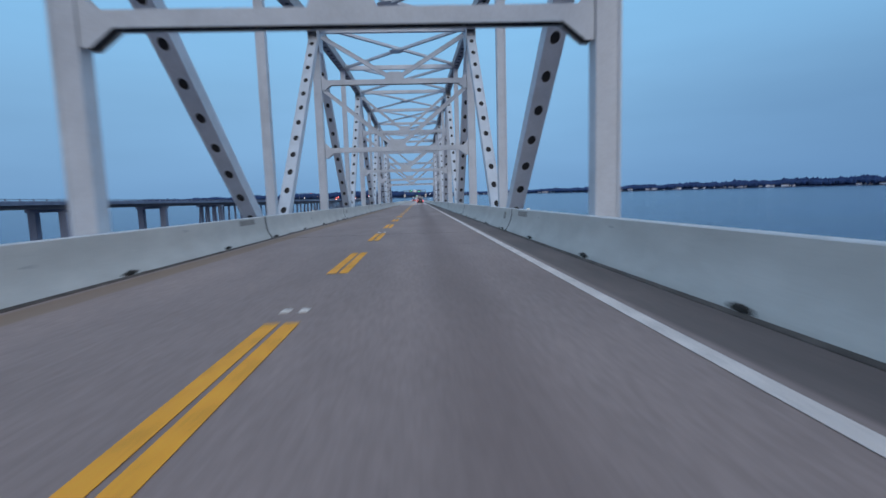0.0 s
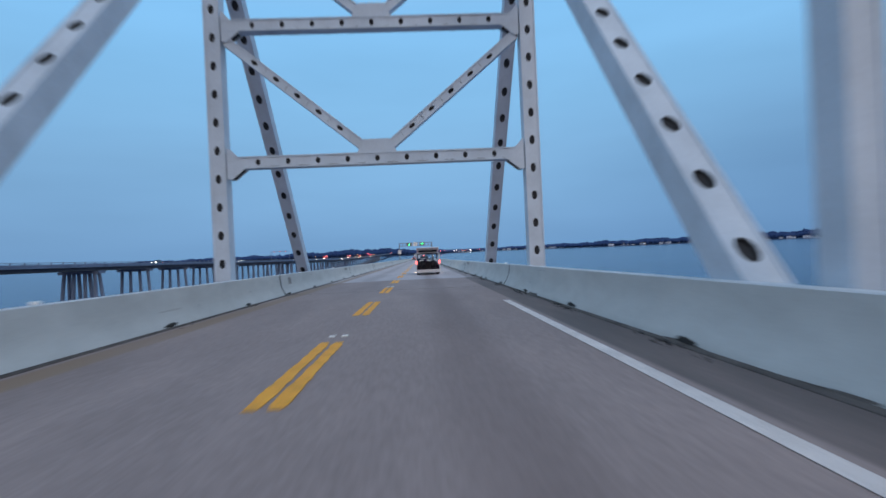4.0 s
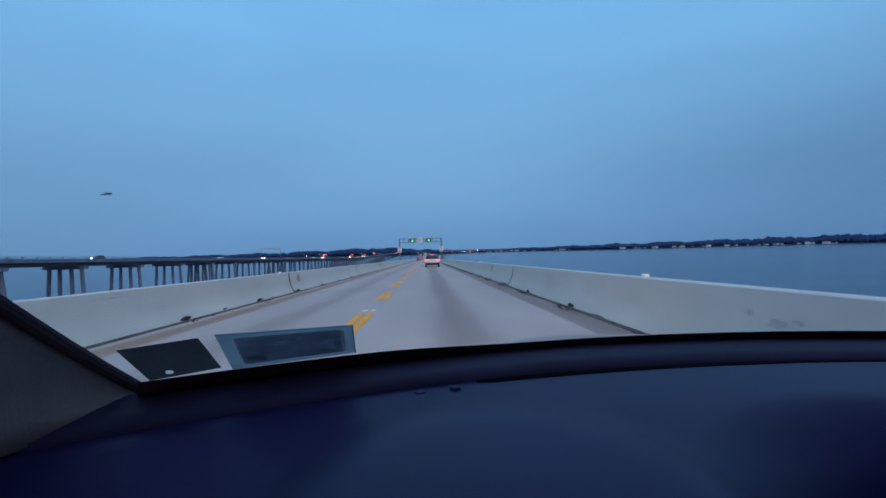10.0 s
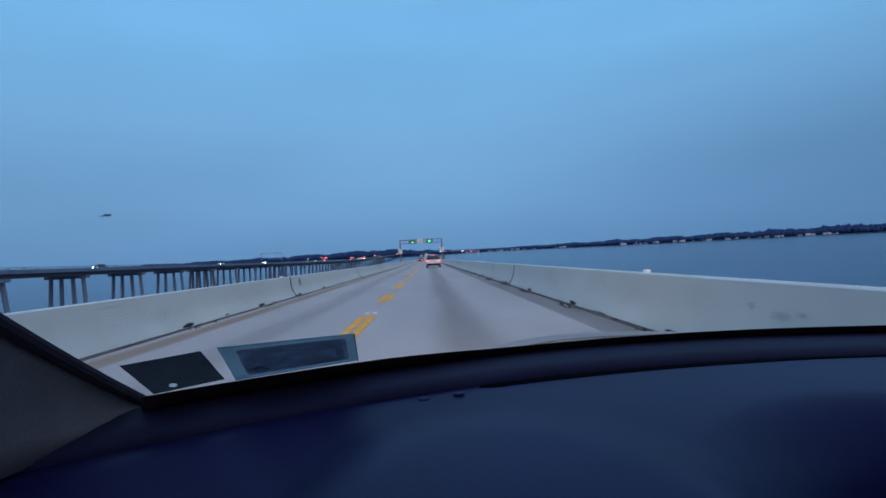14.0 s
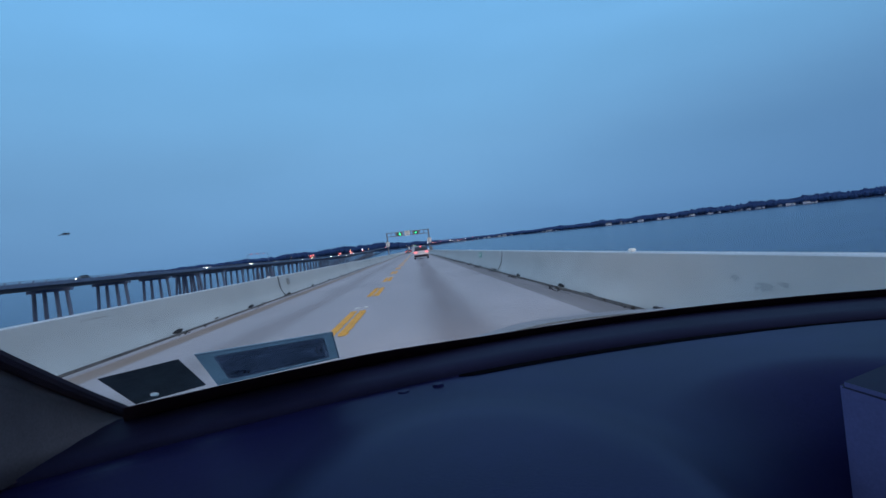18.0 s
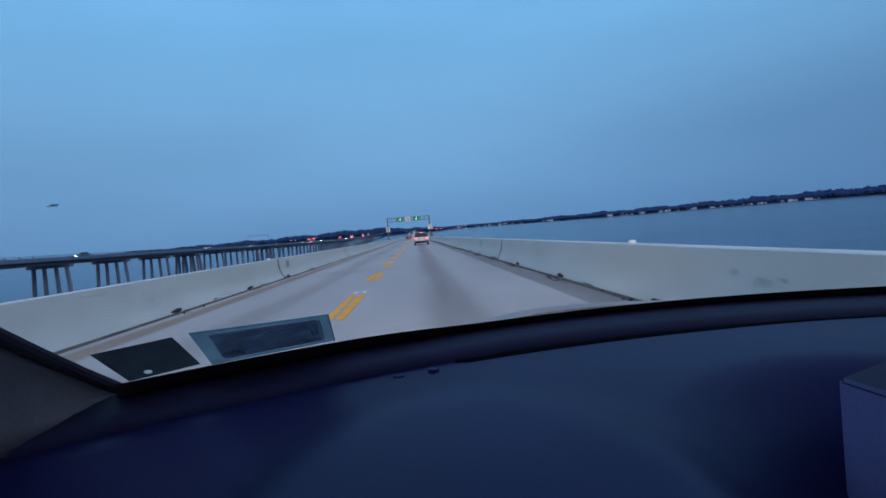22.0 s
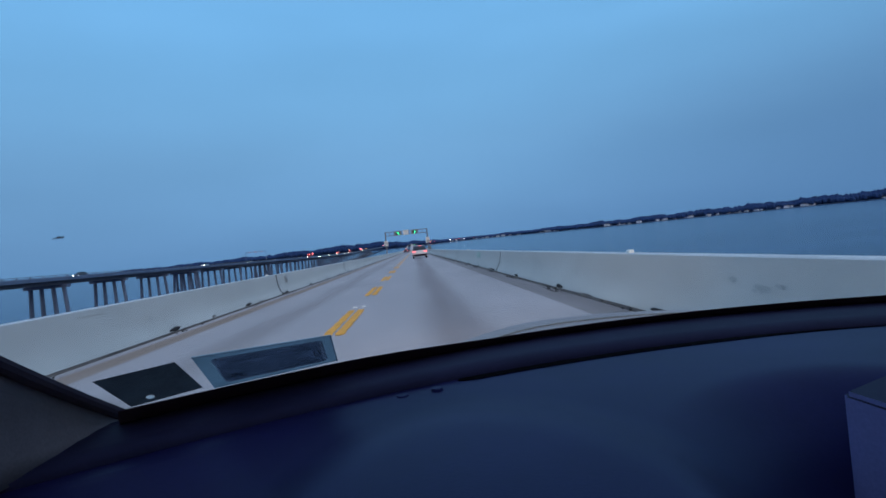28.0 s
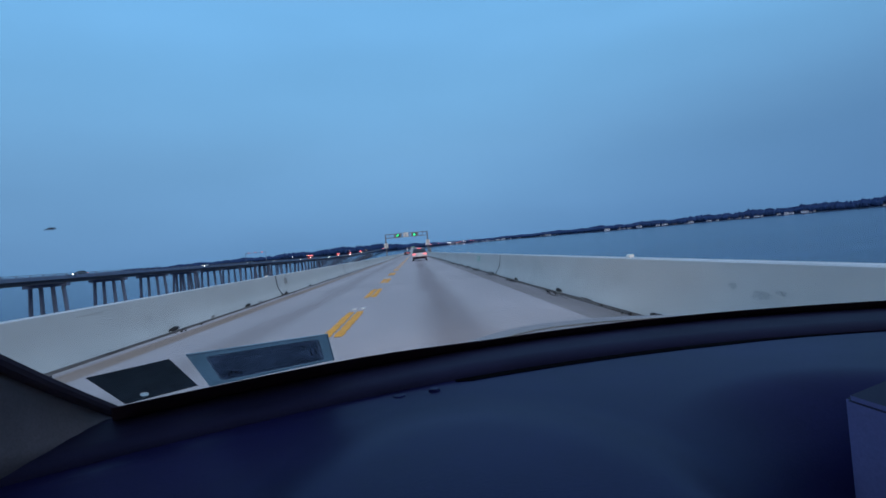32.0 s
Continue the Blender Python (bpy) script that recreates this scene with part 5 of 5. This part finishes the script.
def sticker(corners, border, name, label):
    c = [Vector(p) for p in corners]
    n = (c[1] - c[0]).cross(c[3] - c[0]).normalized()
    n = n if n.y < 0 else -n

    def at(u, v, lift=0.0):
        return c[0].lerp(c[1], u).lerp(c[3].lerp(c[2], u), v) + n * lift
    if border:
        bm = bmesh.new()
        outer = [(0, 0), (1, 0), (1, 1), (0, 1)]
        u0, u1, v0, v1, ru, rv = 0.10, 0.92, 0.12, 0.91, 0.035, 0.075
        arcs = [[(cu + ru * math.cos(radians(a0 + 22.5 * k)), cv + rv * math.sin(radians(a0 + 22.5 * k))) for k in range(5)]
                for cu, cv, a0 in ((u0 + ru, v0 + rv, 180), (u1 - ru, v0 + rv, 270), (u1 - ru, v1 - rv, 0), (u0 + ru, v1 - rv, 90))]
        for e in (0, 0.0004):
            go = [bm.verts.new(at(u, v, e)) for u, v in outer]
            gi = [[bm.verts.new(at(u, v, e)) for u, v in arc] for arc in arcs]
            for i in range(4):
                j = (i + 1) % 4
                for k in range(4):
                    bm.faces.new((go[i], gi[i][k + 1], gi[i][k]))
                bm.faces.new((go[i], go[j], gi[j][0], gi[i][4]))
        st = part(name, bm, M_STICKER, own, label)
        bm = bmesh.new()
        bm.faces.new([bm.verts.new(at(u, v, 0.0002)) for arc in arcs for u, v in arc])
        bmesh.ops.solidify(bm, geom=list(bm.faces), thickness=0.0003)
        part("dark_field", bm, M_STICKER_DARK, st, "dark printed field with rounded corners")
        bm = bmesh.new()
        for u0, u1, v0, v1 in ((0.17, 0.19, 0.66, 0.78), (0.195, 0.215, 0.62, 0.72), (0.225, 0.25, 0.66, 0.78), (0.825, 0.875, 0.42, 0.44), (0.825, 0.837, 0.44, 0.60), (0.863, 0.875, 0.44, 0.60), (0.825, 0.875, 0.60, 0.62),
                               (0.20, 0.80, 0.27, 0.285), (0.19, 0.76, 0.80, 0.815), (0.255, 0.275, 0.70, 0.80), (0.002, 0.998, 0.004, 0.022), (0.988, 0.998, 0.024, 0.99)):
            v = [bm.verts.new(at(u, w, 0.0009)) for u, w in ((u0, v0), (u1, v0), (u1, v1), (u0, v1))]
            bm.faces.new(v)
        part("print", bm, M_STICKER_INK, st)
    else:
        bm = bmesh.new()
        cu, cv, ru, rv = 0.33, 0.83, 0.055, 0.06
        angs = [math.pi / 4 + i * math.pi / 8 for i in range(16)]
        rim, hole = [], []
        for a in angs:
            c_, s_ = math.cos(a), math.sin(a)
            k = min((1 - cu) / c_ if c_ > 1e-6 else 9, -cu / c_ if c_ < -1e-6 else 9, (1 - cv) / s_ if s_ > 1e-6 else 9, -cv / s_ if s_ < -1e-6 else 9)
            rim.append(bm.verts.new(at(cu + c_ * k, cv + s_ * k)))
            hole.append(bm.verts.new(at(cu + c_ * ru, cv + s_ * rv)))
        for i in range(16):
            bm.faces.new((rim[i], rim[(i + 1) % 16], hole[(i + 1) % 16], hole[i]))
        for u, v in ((0, 0), (1, 0), (1, 1), (0, 1)):
            near2 = sorted(rim, key=lambda q: (q.co - at(u, v)).length)[:2]
            bm.faces.new((bm.verts.new(at(u, v)), near2[0], near2[1]))
        st = part(name, bm, M_BLACKFILM, own, label)
        bm = bmesh.new()
        bm.faces.new([bm.verts.new(at(cu + ru * math.cos(a), cv + rv * math.sin(a), 0.0004)) for a in angs])
        part("pale_dot", bm, M_DOT, st, "small pale dot")
    return st


sticker(((-0.1471, 0.3564, -0.0646), (-0.0548, 0.3996, -0.0671), (-0.0608, 0.4549, -0.1004), (-0.1589, 0.4197, -0.1039)), True, "registration_sticker", "pale bordered sticker with a dark field, seen from behind")
sticker(((-0.2077, 0.3426, -0.0713), (-0.1581, 0.3553, -0.0666), (-0.1647, 0.4115, -0.1006), (-0.2165, 0.4002, -0.1066)), False, "inspection_sticker", "dark sticker with a pale dot, seen from behind")

# the shell round the cabin, open at the tail
# roof and door tops are assumed, and set to keep skylight off the dash
GROUND = LIFT + 0.02 - EYE.z


def roof_sheet(drop, front, grow):
    """The roof: lower at its edges and over the windscreen, following the curve of the glass."""
    def at(i, j):
        u, v = i / 16, j / 14
        x = -0.29 - grow + (1.54 + 2 * grow) * u
        head = glass_point(min(0.97, max(-0.55, x)), 0.66).y + front
        return Vector((x, head + (-2.32 - head) * v, 0.345 - drop - 0.07 * (2 * u - 1) ** 4 - 0.10 * (1 - v) ** 5 - 0.02 * v ** 4))
    return at


part("roof", sheet(17, 15, roof_sheet(0.0, 0.02, 0.02), (0, 0, 0.02)), M_SILVER, own, smooth=True)
part("roof_lining", sheet(17, 15, roof_sheet(0.018, 0.0, 0.0), (0, 0, 0.01)), M_TRIM, own, "grey roof lining", smooth=True)


def side_panel(x0, x1):
    """A car's side below the windows, cut away over the rear wheel, tucked in at the sill."""
    bm = bmesh.new()
    line = [(0.42, -0.86), (-1.36, -0.90)] + [(-1.75 + 0.40 * math.cos(radians(a)), -0.865 + 0.40 * math.sin(radians(a))) for a in range(0, 181, 20)] + [(-2.16, -0.90), (-2.36, -0.86), (-2.37, -0.50), (-2.32, -0.12), (0.16, -0.10), (0.40, -0.16)]
    out = 1 if x1 > 0.5 else -1
    rings = []
    for q in (0, 1):
        rings.append([bm.verts.new((x0 + (x1 - x0) * q + out * 0.03 * math.sin((z + 0.9) * 3.6) * (q if out > 0 else 1 - q), y, z)) for y, z in line])
    n_ = len(line)
    for i in range(n_):
        bm.faces.new((rings[0][i], rings[0][(i + 1) % n_], rings[1][(i + 1) % n_], rings[1][i]))
    bm.faces.new(rings[0][::-1])
    bm.faces.new(rings[1])
    return bm


for x in (-0.33, 1.25):
    part("door", side_panel(x, x + 0.05), M_SILVER, own)
    part("rear_pillar", box(bmesh.new(), x, x + 0.05, -0.11, 0.11, -0.02, 0.42, pose(0, -2.27, -0.10, -14, 0, 0), bevel=0.015), M_SILVER, own)
    part("middle_pillar", boxed(x, x + 0.05, -1.0, -0.88, -0.099, 0.30), M_SILVER, own)
for x in (-0.295, 1.265):
    part("tail_lamp", boxed(x - 0.07, x + 0.07, -2.36, -2.26, -0.42, -0.20, bevel=0.02), M_TAIL, own, "lit red tail lamp")
gate_up = pose(0.485, -2.34, 0.345, -20, 0, 0)
bm = bmesh.new()
for x0, x1, y0, y1 in ((-0.74, -0.62, -0.98, 0), (0.62, 0.74, -0.98, 0), (-0.618, 0.618, -0.10, 0), (-0.618, 0.618, -0.98, -0.56)):
    box(bm, x0, x1, y0, y1, -0.02, 0.03, gate_up, bevel=0.01)
gate = part("tailgate", bm, M_SILVER, own, "raised tailgate")
part("pane", box(bmesh.new(), -0.615, 0.615, -0.557, -0.103, 0.0, 0.006, gate_up), M_DARKGLASS, gate)
for x in (0.02, 0.72):
    seat = part("front_seat", boxed(x - 0.02, x + 0.30, -0.75, -0.24, -0.75, -0.60, bevel=0.05), M_CARPAINT, own, "dark cloth seat")
    part("backrest", boxed(x - 0.02, x + 0.30, -0.88, -0.76, -0.62, -0.22, bevel=0.05), M_CARPAINT, seat)
part("rear_bumper", boxed(-0.33, 1.30, -2.42, -2.302, -1.02, -0.80, bevel=0.03), M_SILVER, own)
part("far_pillar", tube(bmesh.new(), (1.16, 0.12, -0.12), (1.2, -0.4, 0.35), 0.045, 0.045, 8), M_TRIM, own)
part("floor_pan", boxed(-0.30, 1.26, -2.3, 0.5, -1.0, -0.96), M_TRIM, own)
part("bulkhead", boxed(-0.27, 1.21, 0.5, 0.54, -0.959, -0.33), M_TRIM, own)


def bonnet_z(x, v):
    """The bonnet's height: v runs from the screen's foot (0) over the crown (0.6) to the nose (1)."""
    crown = -0.290 - 0.10 * abs(x - 0.5) ** 2 - 0.9 * max(0, 0.42 - x) ** 2 * 0.42
    return crown - 0.02 * (v < 0.01) - 0.9 * max(0, v - 0.62) ** 2 + 0.01 * math.sin(v * 5)


part("bonnet", sheet(25, 16, lambda i, j: Vector((-0.27 + 1.5 * i / 24, 0.60 + 1.32 * j / 15 + 0.12 * math.sin(math.pi * i / 24) * (j / 15), bonnet_z(-0.27 + 1.5 * i / 24, j / 15))), (0, 0, -0.02)), M_BONNET, own, "grey bonnet", smooth=True)
part("bonnet_edge", sheet(25, 2, lambda i, j: Vector((-0.05 + 1.2 * i / 24, 1.392 + 0.007 * j + 0.072 * math.sin(math.pi * (0.22 + 1.2 * i / 24) / 1.5), bonnet_z(-0.05 + 1.2 * i / 24, 0.6) + 0.004)), (0, 0, -0.003)), M_PATCH, own, "thin dark line along the bonnet's crown")
part("nose", boxed(-0.26, 1.21, 0.62, 1.84, -1.0, -0.52, bevel=0.06), M_BONNET, own)
spot = Vector((-0.6316, 1.0217, 0.0918))
lo_, hi_ = 0.1, 0.9
for _ in range(40):  # where that bearing meets the glass
    mid_ = (lo_ + hi_) / 2
    q_ = spot * mid_
    near_x = min(XG, key=lambda x: min((glass_point(x, 0.02 * k) - q_).length for k in range(35)))
    best = min((glass_point(near_x, 0.005 * k) for k in range(140)), key=lambda g: (g - q_).length)
    if (q_ - best).dot(Vector((0, 0.53, 0.85))) < 0:
        lo_ = mid_
    else:
        hi_ = mid_
spot = spot * lo_
bm = bmesh.new()
for k in range(7):
    o = spot + Vector((rng.gauss(0, 0.0011), 0, rng.gauss(0, 0.0003)))
    bmesh.ops.create_icosphere(bm, subdivisions=1, radius=1, matrix=Matrix.Translation(o) @ Matrix.Diagonal((rng.uniform(0.0006, 0.0012), 0.0005, rng.uniform(0.0003, 0.0006), 1)))
M_SMEAR = mat("dried_smear", (0.12, 0.16, 0.22), 0.8, grain=(0.002, 0.2))
M_SMEAR.node_tree.nodes["Principled BSDF"].inputs["Alpha"].default_value = 0.28
part("smear", bm, M_SMEAR, screen, "small dark smear on the glass")
for x in (-0.30, 1.04):
    for y in (-1.75, 0.95):
        w = part("wheel", tube(bmesh.new(), (x, y, GROUND + 0.335), (x + 0.22, y, GROUND + 0.335), 0.335, 0.335, 18), M_RUBBER, own)
        part("rim", tube(bmesh.new(), (x - 0.004, y, GROUND + 0.335), (x + 0.224, y, GROUND + 0.335), 0.19, 0.19, 12), M_GALV, w)
for x in (-0.05, 0.99):
    part("headlamp", boxed(x - 0.13, x + 0.13, 1.68, 1.78, -0.72, -0.60, bevel=0.02), M_HEAD, own, "lit headlamp")
    beam = bpy.data.lights.new("headlamp_beam", "SPOT")
    beam.energy, beam.color, beam.spot_size, beam.spot_blend, beam.shadow_soft_size = 320, (1.0, 0.80, 0.60), radians(75), 1.0, 0.05
    lamp = new("headlamp_beam", beam)
    lamp.matrix_world = look(EYE + Vector((x, 1.85, -0.65)), EYE + Vector((x, 14, -1.55)))
